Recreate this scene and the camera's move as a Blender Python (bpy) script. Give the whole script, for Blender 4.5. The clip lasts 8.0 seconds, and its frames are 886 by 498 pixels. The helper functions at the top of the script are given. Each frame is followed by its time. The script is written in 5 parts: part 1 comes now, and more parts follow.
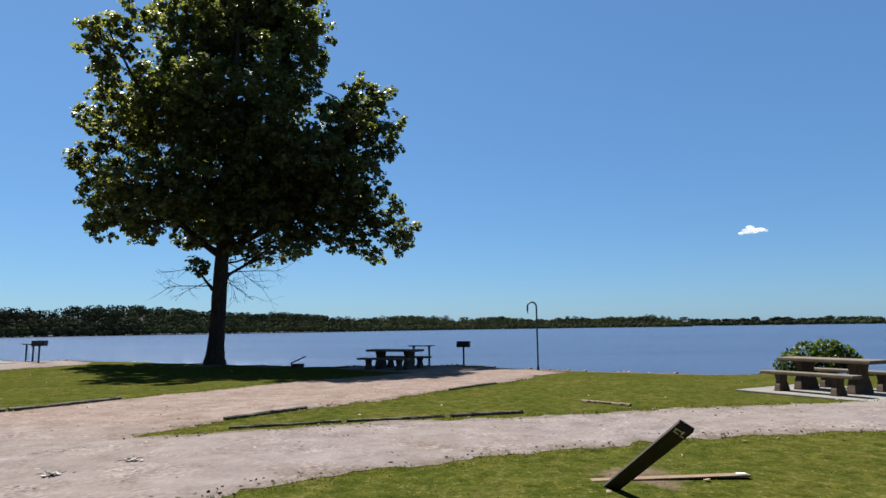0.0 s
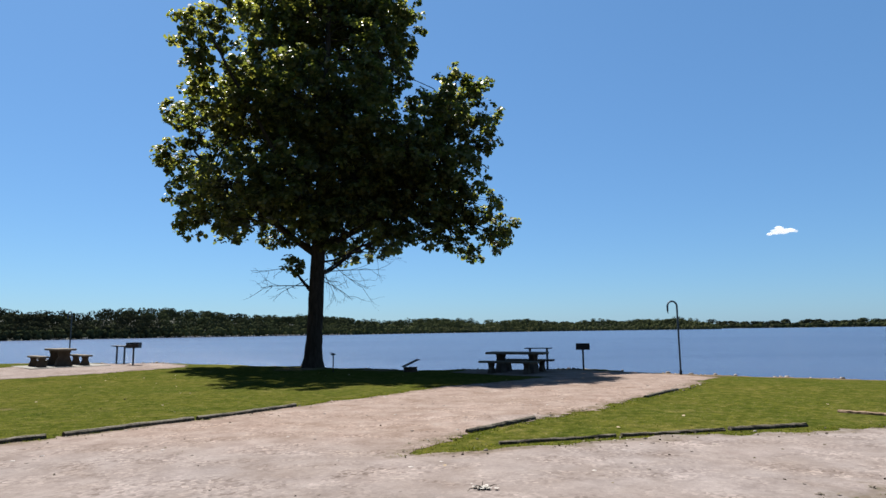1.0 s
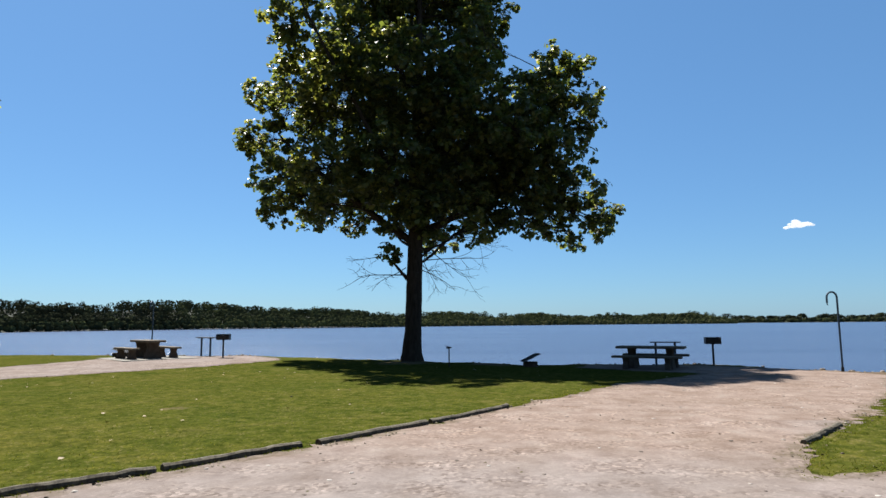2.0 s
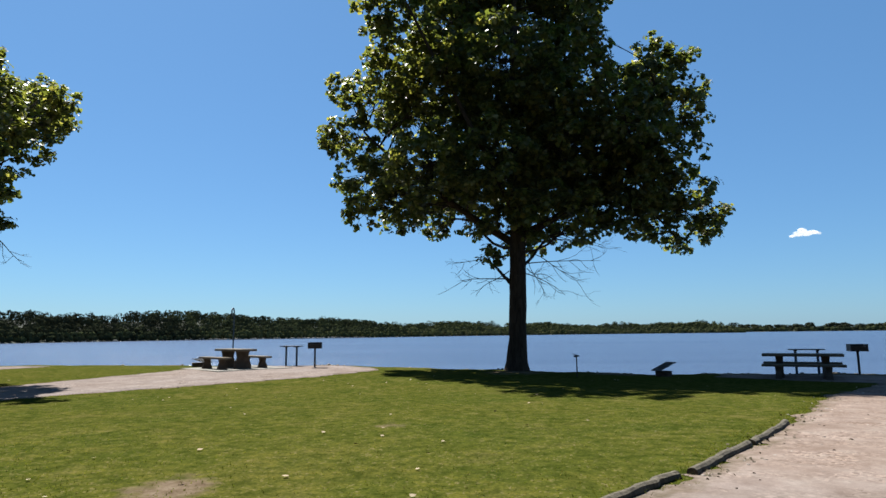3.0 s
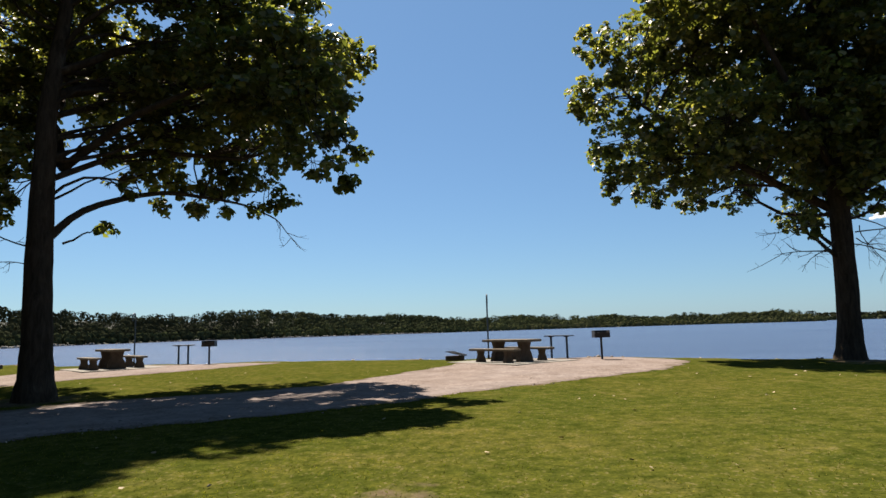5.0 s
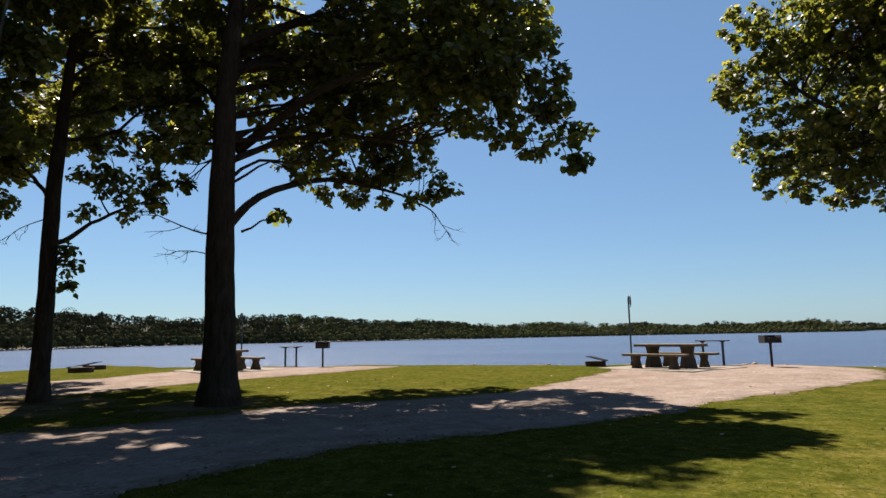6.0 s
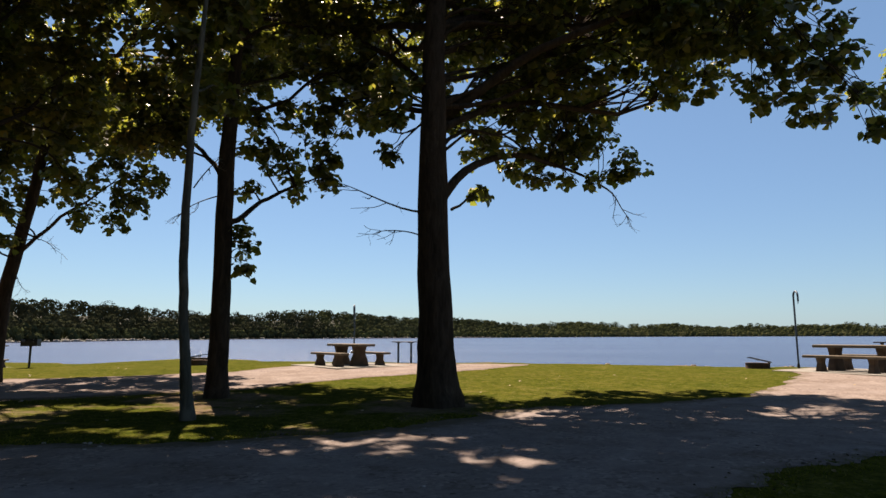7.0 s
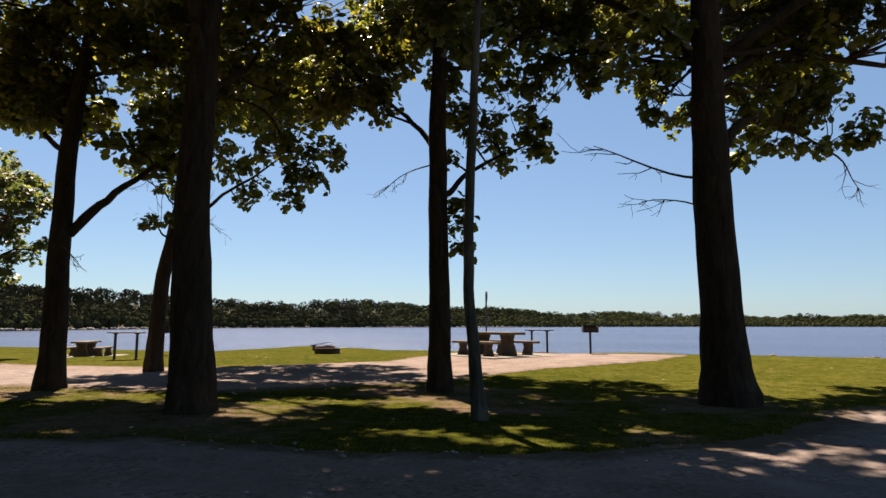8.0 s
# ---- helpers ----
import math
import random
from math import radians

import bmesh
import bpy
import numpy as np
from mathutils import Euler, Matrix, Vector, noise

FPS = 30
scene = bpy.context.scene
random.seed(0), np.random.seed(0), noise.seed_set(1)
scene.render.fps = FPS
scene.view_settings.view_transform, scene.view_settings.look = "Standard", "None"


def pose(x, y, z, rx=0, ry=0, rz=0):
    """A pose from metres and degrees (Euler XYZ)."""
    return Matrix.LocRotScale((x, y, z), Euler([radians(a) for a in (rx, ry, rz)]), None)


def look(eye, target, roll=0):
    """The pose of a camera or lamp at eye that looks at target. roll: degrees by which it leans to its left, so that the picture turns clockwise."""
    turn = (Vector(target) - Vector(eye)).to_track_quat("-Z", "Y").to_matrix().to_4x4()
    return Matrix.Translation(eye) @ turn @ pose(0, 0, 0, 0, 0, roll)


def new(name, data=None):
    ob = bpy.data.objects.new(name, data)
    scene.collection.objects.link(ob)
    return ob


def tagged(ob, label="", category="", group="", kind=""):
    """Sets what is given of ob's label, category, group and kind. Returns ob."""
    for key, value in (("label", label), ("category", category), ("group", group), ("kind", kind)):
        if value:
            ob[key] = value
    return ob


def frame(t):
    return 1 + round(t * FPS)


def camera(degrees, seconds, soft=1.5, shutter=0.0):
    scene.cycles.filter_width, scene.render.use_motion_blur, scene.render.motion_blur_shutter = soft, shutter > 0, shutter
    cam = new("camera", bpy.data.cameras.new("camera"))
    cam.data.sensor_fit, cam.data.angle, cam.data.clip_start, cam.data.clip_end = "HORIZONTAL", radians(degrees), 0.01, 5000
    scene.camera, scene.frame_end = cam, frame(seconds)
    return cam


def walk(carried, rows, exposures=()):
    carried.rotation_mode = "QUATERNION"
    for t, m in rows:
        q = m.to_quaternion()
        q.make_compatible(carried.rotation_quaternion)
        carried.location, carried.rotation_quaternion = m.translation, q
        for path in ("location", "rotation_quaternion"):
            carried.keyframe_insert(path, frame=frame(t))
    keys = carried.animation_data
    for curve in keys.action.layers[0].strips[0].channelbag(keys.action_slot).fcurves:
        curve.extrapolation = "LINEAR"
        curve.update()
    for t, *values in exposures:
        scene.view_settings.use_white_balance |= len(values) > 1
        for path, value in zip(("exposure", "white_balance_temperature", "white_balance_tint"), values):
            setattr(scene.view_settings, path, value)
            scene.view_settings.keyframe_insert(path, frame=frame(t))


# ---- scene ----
cam = camera(70.9, 8.0)
PATH = [
    (0, (0.172, 1.21, 1.546), (0.089, 3.192, 1.798), -0.7),
    (1 / 30, (0.057, 1.247, 1.545), (-0.030, 3.229, 1.797), -0.71),
    (0.2, (-0.528, 1.434, 1.541), (-0.636, 3.415, 1.794), -0.76),
    (0.5, (-1.631, 1.782, 1.537), (-1.767, 3.761, 1.793), -0.8),
    (1, (-3.611, 2.391, 1.541), (-3.764, 4.368, 1.802), -0.7),
    (1.5, (-5.625, 2.987, 1.553), (-5.809, 4.966, 1.782), -0.4),
    (3, (-11.807, 4.766, 1.468), (-12.008, 6.737, 1.739), -0.6),
    (3.5, (-13.921, 5.302, 1.426), (-14.174, 7.269, 1.681), -0.8),
    (4, (-16.079, 5.872, 1.395), (-16.361, 7.835, 1.655), -0.8),
    (4.5, (-18.313, 6.35, 1.378), (-18.639, 8.307, 1.63), -1.5),
    (6, (-24.787, 7.453, 1.318), (-25.242, 9.38, 1.598), -1.0),
    (6.5, (-26.866, 7.746, 1.302), (-27.343, 9.667, 1.586), -0.9),
    (7, (-28.969, 8.068, 1.271), (-29.505, 9.975, 1.546), -0.1),
    (7.5, (-31.037, 8.23, 1.258), (-31.636, 10.119, 1.526), -0.5),
    (7.8, (-32.315, 8.350, 1.239), (-32.945, 10.230, 1.493), -0.26),
    (8, (-32.994, 8.422, 1.222), (-33.643, 10.298, 1.463), 0.1),
]
EXPOSURES = [(0.0, 1.43, 6270, 11), (1.5, 1.61, 6400, 10), (3.0, 1.56, 6350, 8), (4.6, 1.6, 7100, 12), (6.0, 1.66, 7650, 16), (8.0, 1.83, 8400, 22)]
walk(cam, [(t, look(eye, target, roll)) for t, eye, target, roll in PATH], EXPOSURES)

# ---- light ----
SUN_FROM = Vector((-0.40, 0.50, 1.0)).normalized()
SUN_EL = math.asin(SUN_FROM.z)
SUN_AZ = math.atan2(SUN_FROM.x, SUN_FROM.y)
world = bpy.data.worlds.new("world")
scene.world = world
world.use_nodes = True
wn = world.node_tree.nodes
sky = wn.new("ShaderNodeTexSky")
sky.sky_type = "NISHITA"
sky.sun_disc = False
sky.sun_elevation = SUN_EL
sky.sun_rotation = SUN_AZ
sky.altitude = 200
sky.air_density = 1.0
sky.dust_density = 0.4
sky.ozone_density = 2.5
clear = wn.new("ShaderNodeMix")
clear.data_type = "RGBA"
clear.blend_type = "MULTIPLY"
clear.inputs[0].default_value = 1.0
clear.inputs[7].default_value = (0.68, 0.95, 1.13, 1)
wn["Background"].inputs["Strength"].default_value = 0.0336
world.node_tree.links.new(sky.outputs[0], clear.inputs[6])
haze = wn.new("ShaderNodeMix")
haze.data_type = "RGBA"
haze.inputs[0].default_value = 0.35
haze.inputs[7].default_value = (1.9, 4.3, 8.3, 1)
world.node_tree.links.new(clear.outputs[2], haze.inputs[6])
world.node_tree.links.new(haze.outputs[2], wn["Background"].inputs["Color"])
sun = new("sun", bpy.data.lights.new("sun", "SUN"))
sun.data.energy = 5.0
sun.data.angle = radians(0.53)
sun.data.color = (1.0, 0.96, 0.89)
sun.matrix_world = look(SUN_FROM * 60, (0, 0, 0))


# ---- materials ----
class Mat:
    """A node material with short helpers."""

    def __init__(self, name, rough=0.9, metal=0.0):
        self.m = bpy.data.materials.new(name)
        self.m.use_nodes = True
        self.t = self.m.node_tree
        self.p = self.t.nodes["Principled BSDF"]
        self.p.inputs["Roughness"].default_value = rough
        self.p.inputs["Metallic"].default_value = metal
        self.p.inputs["Specular IOR Level"].default_value = 0.3
        self.co = self.t.nodes.new("ShaderNodeTexCoord")

    def link(self, a, b):
        self.t.links.new(a, b)

    def noise(self, scale, detail=4.0, rough=0.6, stretch=(1, 1, 1), dist=0.0):
        mp = self.t.nodes.new("ShaderNodeMapping")
        mp.inputs["Scale"].default_value = stretch
        self.link(self.co.outputs["Object"], mp.inputs["Vector"])
        n = self.t.nodes.new("ShaderNodeTexNoise")
        n.inputs["Scale"].default_value = scale
        n.inputs["Detail"].default_value = detail
        n.inputs["Roughness"].default_value = rough
        n.inputs["Distortion"].default_value = dist
        self.link(mp.outputs[0], n.inputs["Vector"])
        return n.outputs["Fac"]

    def voronoi(self, scale, what="Distance", stretch=(1, 1, 1)):
        mp = self.t.nodes.new("ShaderNodeMapping")
        mp.inputs["Scale"].default_value = stretch
        self.link(self.co.outputs["Object"], mp.inputs["Vector"])
        n = self.t.nodes.new("ShaderNodeTexVoronoi")
        n.inputs["Scale"].default_value = scale
        self.link(mp.outputs[0], n.inputs["Vector"])
        return n.outputs[what]

    def ramp(self, fac, stops):
        r = self.t.nodes.new("ShaderNodeValToRGB")
        el = r.color_ramp.elements
        while len(el) < len(stops):
            el.new(0.5)
        for e, (pos, col) in zip(el, stops):
            e.position = pos
            e.color = (*col, 1) if not isinstance(col, float) else (col, col, col, 1)
        self.link(fac, r.inputs[0])
        return r.outputs[0]

    def mix(self, fac, a, b, kind="MIX"):
        x = self.t.nodes.new("ShaderNodeMix")
        x.data_type = "RGBA"
        x.blend_type = kind
        for sock, v in ((x.inputs[0], fac), (x.inputs[6], a), (x.inputs[7], b)):
            if hasattr(v, "links"):
                self.link(v, sock)
            elif isinstance(v, (int, float)):
                sock.default_value = v
            else:
                sock.default_value = (*v, 1)
        return x.outputs[2]

    def attr(self, name):
        a = self.t.nodes.new("ShaderNodeAttribute")
        a.attribute_name = name
        return a.outputs["Fac"]

    def island(self):
        return self.t.nodes.new("ShaderNodeNewGeometry").outputs["Random Per Island"]

    def per_object(self):
        return self.t.nodes.new("ShaderNodeObjectInfo").outputs["Random"]

    def color(self, c):
        if hasattr(c, "links"):
            self.link(c, self.p.inputs["Base Color"])
        else:
            self.p.inputs["Base Color"].default_value = (*c, 1)
        return self

    def bump(self, height, strength=0.5, dist=0.02):
        b = self.t.nodes.new("ShaderNodeBump")
        b.inputs["Strength"].default_value = strength
        b.inputs["Distance"].default_value = dist
        self.link(height, b.inputs["Height"])
        self.link(b.outputs[0], self.p.inputs["Normal"])
        return self

    def leafy(self, col, share=0.35):
        """Adds light that passes through thin leaves."""
        tr = self.t.nodes.new("ShaderNodeBsdfTranslucent")
        self.link(col, tr.inputs["Color"])
        mx = self.t.nodes.new("ShaderNodeMixShader")
        mx.inputs[0].default_value = share
        self.link(self.p.outputs[0], mx.inputs[1])
        self.link(tr.outputs[0], mx.inputs[2])
        self.link(mx.outputs[0], self.t.nodes["Material Output"].inputs["Surface"])
        return self


def mat_lawn():
    m = Mat("lawn", 1.0)
    m.p.inputs["Specular IOR Level"].default_value = 0.0
    big = m.noise(0.3, 4, 0.6)
    mid = m.noise(1.1, 5, 0.68)
    fine = m.noise(26, 4, 0.7)
    tuft = m.noise(5.5, 4, 0.7)
    green = m.ramp(big, [(0.3, (0.0280, 0.0369, 0.0069)), (0.52, (0.0420, 0.0450, 0.0087)), (0.72, (0.0616, 0.0549, 0.0138))])
    dry = m.ramp(mid, [(0.35, (0.0252, 0.0333, 0.0060)), (0.55, (0.0420, 0.0441, 0.0087)), (0.70, (0.0765, 0.0648, 0.0221))])
    col = m.mix(0.5, green, dry)
    col = m.mix(0.75, col, m.ramp(fine, [(0.32, (0.5, 0.56, 0.45)), (0.52, (1.0, 1.0, 1.0)), (0.70, (1.6, 1.5, 1.35))]), "MULTIPLY")
    col = m.mix(0.8, col, m.ramp(tuft, [(0.34, (0.46, 0.56, 0.44)), (0.5, (0.98, 1.0, 0.98)), (0.68, (1.55, 1.4, 1.35))]), "MULTIPLY")
    straw = m.voronoi(38, "Color", (1, 0.7, 1))
    pick = m.t.nodes.new("ShaderNodeSeparateColor")
    m.link(straw, pick.inputs[0])
    flecks = m.mix(1.0, m.ramp(pick.outputs[0], [(0.88, 0.0), (0.93, 0.75)]), m.ramp(tuft, [(0.42, 0.1), (0.62, 1.0)]), "MULTIPLY")
    col = m.mix(flecks, col, (0.100, 0.084, 0.038))
    soil = m.ramp(m.noise(9, 5, 0.7), [(0.3, (0.0566, 0.0386, 0.0247)), (0.6, (0.1059, 0.0793, 0.0548)), (0.8, (0.1412, 0.1132, 0.0829))])
    edge = m.mix(0.5, m.attr("bare"), mid, "LINEAR_LIGHT")
    col = m.mix(m.ramp(edge, [(0.42, 0.0), (0.62, 1.0)]), col, soil)
    return m.color(col).bump(m.mix(0.5, fine, tuft), 0.5, 0.03).m


def mat_gravel():
    m = Mat("gravel", 0.92)
    m.p.inputs["Specular IOR Level"].default_value = 0.0
    big = m.noise(0.35, 4, 0.6)
    mid = m.noise(2.3, 5, 0.65)
    grain = m.noise(55, 3, 0.8)
    stone = m.voronoi(24, "Color")
    gray = m.ramp(mid, [(0.3, (0.1203, 0.1027, 0.0971)), (0.55, (0.1587, 0.1378, 0.1303)), (0.75, (0.1882, 0.1651, 0.1556))])
    pink = m.ramp(mid, [(0.3, (0.1264, 0.0923, 0.0759)), (0.55, (0.1702, 0.1323, 0.1132)), (0.75, (0.1946, 0.1640, 0.1445))])
    col = m.mix(m.attr("pink"), gray, pink)
    col = m.mix(m.ramp(big, [(0.35, 0.0), (0.7, 0.45)]), col, (0.1408, 0.1066, 0.0865))
    bw = m.t.nodes.new("ShaderNodeRGBToBW")
    m.link(stone, bw.inputs[0])
    strewn = m.ramp(m.noise(1.3, 5, 0.7, (0.8, 1.3, 1)), [(0.45, 0.12), (0.66, 0.85)])
    col = m.mix(strewn, col, m.ramp(bw.outputs[0], [(0.15, (0.48, 0.44, 0.41)), (0.4, (0.95, 0.93, 0.92)), (0.62, (1.05, 1.04, 1.02)), (0.85, (1.55, 1.52, 1.48))]), "MULTIPLY")
    patch = m.noise(0.9, 6, 0.7)
    col = m.mix(0.9, col, m.ramp(patch, [(0.34, (0.84, 0.81, 0.78)), (0.5, (1.0, 1.0, 1.0)), (0.66, (1.10, 1.10, 1.11))]), "MULTIPLY")
    col = m.mix(0.35, col, m.ramp(grain, [(0.3, (0.6, 0.6, 0.6)), (0.6, (1.05, 1.05, 1.05)), (0.8, (1.3, 1.3, 1.3))]), "MULTIPLY")
    # brown mixed in where the attribute and noise run high
    worn = m.mix(0.5, m.attr("browned"), m.noise(3.1, 6, 0.7), "LINEAR_LIGHT")
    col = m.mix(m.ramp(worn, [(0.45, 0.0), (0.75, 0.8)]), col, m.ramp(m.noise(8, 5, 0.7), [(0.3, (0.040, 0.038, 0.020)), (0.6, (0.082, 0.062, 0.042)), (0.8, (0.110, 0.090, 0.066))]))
    return m.color(col).bump(m.mix(0.5, grain, stone), 0.45, 0.02).m


def mat_concrete(name, a, b, c):
    m = Mat(name, 0.9)
    m.p.inputs["Specular IOR Level"].default_value = 0.08
    mid = m.noise(3.0, 6, 0.65)
    fine = m.noise(60, 3, 0.8)
    col = m.ramp(mid, [(0.3, a), (0.55, b), (0.75, c)])
    col = m.mix(0.5, col, m.ramp(fine, [(0.3, (0.6, 0.6, 0.6)), (0.55, (1.0, 1.0, 1.0)), (0.75, (1.25, 1.25, 1.25))]), "MULTIPLY")
    return m.color(col).bump(fine, 0.5, 0.006).m


def mat_bark(name, dark, pale, amount=0.55):
    m = Mat(name, 1.0)
    m.p.inputs["Specular IOR Level"].default_value = 0.05
    rid = m.noise(9, 6, 0.7, (1, 1, 0.22), 0.6)
    plate = m.noise(2.2, 5, 0.6, (1, 1, 0.5))
    col = m.ramp(rid, [(0.3, tuple(v * 0.45 for v in dark)), (0.52, dark), (0.72, tuple(v * 1.5 for v in dark))])
    col = m.mix(m.ramp(plate, [(amount, 0.0), (amount + 0.12, 0.8)]), col, pale)
    return m.color(col).bump(rid, 1.0, 0.05).m


def mat_leaf(name, stops, share=0.43, gloss=0.28, thin=(2.5, 2.7, 1.1)):
    m = Mat(name, 0.44)
    m.p.inputs["Specular IOR Level"].default_value = gloss
    patch = m.noise(0.35, 2, 0.5)
    col = m.ramp(m.island(), stops)
    col = m.mix(0.55, col, m.ramp(patch, [(0.35, (0.7, 0.8, 0.7)), (0.6, (1.1, 1.05, 0.95))]), "MULTIPLY")
    m.color(col)
    return m.leafy(m.mix(1.0, col, thin, "MULTIPLY"), share).m


def mat_woods():
    m = Mat("far_woods", 1.0)
    m.p.inputs["Specular IOR Level"].default_value = 0.0
    t = m.attr("tint")
    col = m.ramp(t, [(0.0, (0.022, 0.024, 0.014)), (0.4, (0.034, 0.040, 0.020)), (0.75, (0.062, 0.070, 0.029)), (1.0, (0.110, 0.105, 0.050))])
    col = m.mix(0.5, col, m.ramp(m.island(), [(0.0, (0.8, 0.8, 0.8)), (0.6, (1.0, 1.0, 1.0)), (1.0, (1.12, 1.12, 1.1))]), "MULTIPLY")
    return m.color(col).leafy(col, 0.08).m


def mat_water():
    m = Mat("water", 0.25)
    m.p.inputs["Specular IOR Level"].default_value = 0.22
    m.p.inputs["IOR"].default_value = 1.33
    wind = m.noise(0.02, 6, 0.7, (0.25, 1.8, 1))
    col = m.ramp(wind, [(0.38, (0.0270, 0.0396, 0.0764)), (0.55, (0.0360, 0.0522, 0.0948)), (0.68, (0.0468, 0.0648, 0.1086))])
    chop = m.noise(0.9, 5, 0.65, (0.6, 1.5, 1))
    m.bump(chop, 0.55, 0.5)
    return m.color(col).m


def mat_plain(name, a, b, rough=0.7, metal=0.0, scale=12.0, stretch=(1, 1, 1), bump=0.3):
    m = Mat(name, rough, metal)
    n = m.noise(scale, 5, 0.65, stretch)
    m.color(m.ramp(n, [(0.35, a), (0.68, b)]))
    return m.bump(n, bump, 0.01).m


LAWN = mat_lawn()
GRAVEL = mat_gravel()
PAD = mat_concrete("pad_concrete", (0.1297, 0.1184, 0.1033), (0.1717, 0.1606, 0.1414), (0.2060, 0.1907, 0.1717))
SLAB = mat_concrete("slab_concrete", (0.0954, 0.0763, 0.0553), (0.1374, 0.1145, 0.0863), (0.1717, 0.1467, 0.1145))
LEGS = mat_concrete("leg_concrete", (0.0532, 0.0382, 0.0282), (0.0842, 0.0631, 0.0474), (0.1145, 0.0894, 0.0703))
BARK = mat_bark("bark", (0.050, 0.037, 0.027), (0.115, 0.096, 0.074), 0.62)
BARK_PALE = mat_bark("pale_bark", (0.085, 0.085, 0.07), (0.15, 0.145, 0.12), 0.5)
TWIG = mat_plain("dead_twig", (0.062, 0.050, 0.037), (0.105, 0.087, 0.068), 0.9)
LEAF = mat_leaf("sycamore_leaf", [(0.0, (0.0440, 0.0495, 0.0195)), (0.45, (0.0730, 0.0790, 0.0285)), (0.8, (0.1200, 0.1160, 0.0410)), (1.0, (0.1900, 0.1600, 0.0720))])
# turning leaves; on the stout tree the yellow stands in for sunlit leaves
LEAF_YELLOW = mat_leaf("turning_sunlit_leaf", [(0.0, (0.034, 0.036, 0.014)), (0.45, (0.070, 0.068, 0.024)), (0.8, (0.120, 0.104, 0.036)), (1.0, (0.170, 0.120, 0.060))])
LEAF_GRAY = mat_leaf("pale_gray_leaf", [(0.0, (0.0420, 0.0508, 0.0258)), (0.6, (0.0693, 0.0771, 0.0448)), (1.0, (0.1113, 0.1076, 0.0739))])
LEAF_BUSH = mat_leaf("bush_leaf", [(0.0, (0.0216, 0.0375, 0.0081)), (0.6, (0.0403, 0.0570, 0.0135)), (1.0, (0.0662, 0.0743, 0.0234))])
BLADE = mat_leaf("grass_blade", [(0.0, (0.0450, 0.0585, 0.0057)), (0.5, (0.0722, 0.0767, 0.0090)), (0.85, (0.0948, 0.0880, 0.0169)), (1.0, (0.1350, 0.1161, 0.0466))], 0.45, 0.0, (1.6, 1.7, 1.0))
LITTER = mat_plain("dry_leaf", (0.1686, 0.1144, 0.0602), (0.3130, 0.2528, 0.1686), 0.8)
CLOD = mat_plain("dark_litter", (0.0344, 0.0310, 0.0138), (0.1118, 0.0860, 0.0516), 0.9)
WOODS = mat_woods()
WATER = mat_water()
STEEL = mat_plain("black_steel", (0.014, 0.014, 0.016), (0.04, 0.036, 0.034), 0.55, 0.3, 20)
RUST = mat_plain("rusted_steel", (0.045, 0.028, 0.02), (0.10, 0.06, 0.04), 0.8, 0.2, 14)
PIPE = mat_plain("painted_pipe", (0.030, 0.050, 0.075), (0.055, 0.08, 0.11), 0.5, 0.2, 20)
TIMBER = mat_plain("weathered_timber", (0.0310, 0.0249, 0.0163), (0.1015, 0.0860, 0.0602), 0.92, 0, 5, (4, 4, 0.6), 0.8)
POST = mat_plain("dark_post", (0.0172, 0.0129, 0.0095), (0.0361, 0.0275, 0.0215), 0.85, 0, 6, (5, 5, 0.6), 0.6)
BOARD = mat_plain("tan_board", (0.1032, 0.0645, 0.0387), (0.1849, 0.1290, 0.0817), 0.85, 0, 5, (1, 6, 1), 0.5)
BLEACHED = mat_plain("bleached_leaf", (0.1720, 0.1548, 0.1333), (0.3784, 0.3526, 0.3182), 0.8, 0, 30)
PAINT = mat_plain("white_paint", (0.50, 0.50, 0.48), (0.72, 0.72, 0.70), 0.6)
ROCK = mat_plain("shore_rock", (0.1023, 0.0843, 0.0697), (0.2408, 0.2107, 0.1806), 0.9, 0, 4, (1, 1, 1), 0.6)
PEBBLE = Mat("pebble", 0.9)
PEBBLE.p.inputs["Specular IOR Level"].default_value = 0.05
PEBBLE = PEBBLE.color(PEBBLE.ramp(PEBBLE.island(), [(0.0, (0.050, 0.042, 0.036)), (0.5, (0.130, 0.108, 0.094)), (1.0, (0.300, 0.275, 0.250))])).m
RIPRAP = mat_plain("pale_riprap", (0.1204, 0.1144, 0.1023), (0.2769, 0.2649, 0.2408), 0.9, 0, 0.3)
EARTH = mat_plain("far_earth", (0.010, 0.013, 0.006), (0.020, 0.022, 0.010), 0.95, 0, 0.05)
CLOUD = Mat("glowing_cloud", 1.0)
# a weak glow of its own makes the cloud look sunlit
CLOUD.p.inputs["Emission Strength"].default_value = 0.30
CLOUD.link(CLOUD.ramp(CLOUD.noise(0.05), [(0.3, (0.86, 0.90, 0.95)), (0.7, (1.0, 1.0, 1.0))]), CLOUD.p.inputs["Emission Color"])
CLOUD.color((0.3, 0.3, 0.3))
clear_air = CLOUD.t.nodes.new("ShaderNodeBsdfTransparent")
thin_out = CLOUD.t.nodes.new("ShaderNodeMixShader")
CLOUD.link(CLOUD.ramp(CLOUD.noise(0.09, 5, 0.7), [(0.3, 0.72), (0.7, 0.52)]), thin_out.inputs[0])
CLOUD.link(CLOUD.p.outputs[0], thin_out.inputs[1])
CLOUD.link(clear_air.outputs[0], thin_out.inputs[2])
CLOUD.link(thin_out.outputs[0], CLOUD.t.nodes["Material Output"].inputs["Surface"])
CLOUD = CLOUD.m


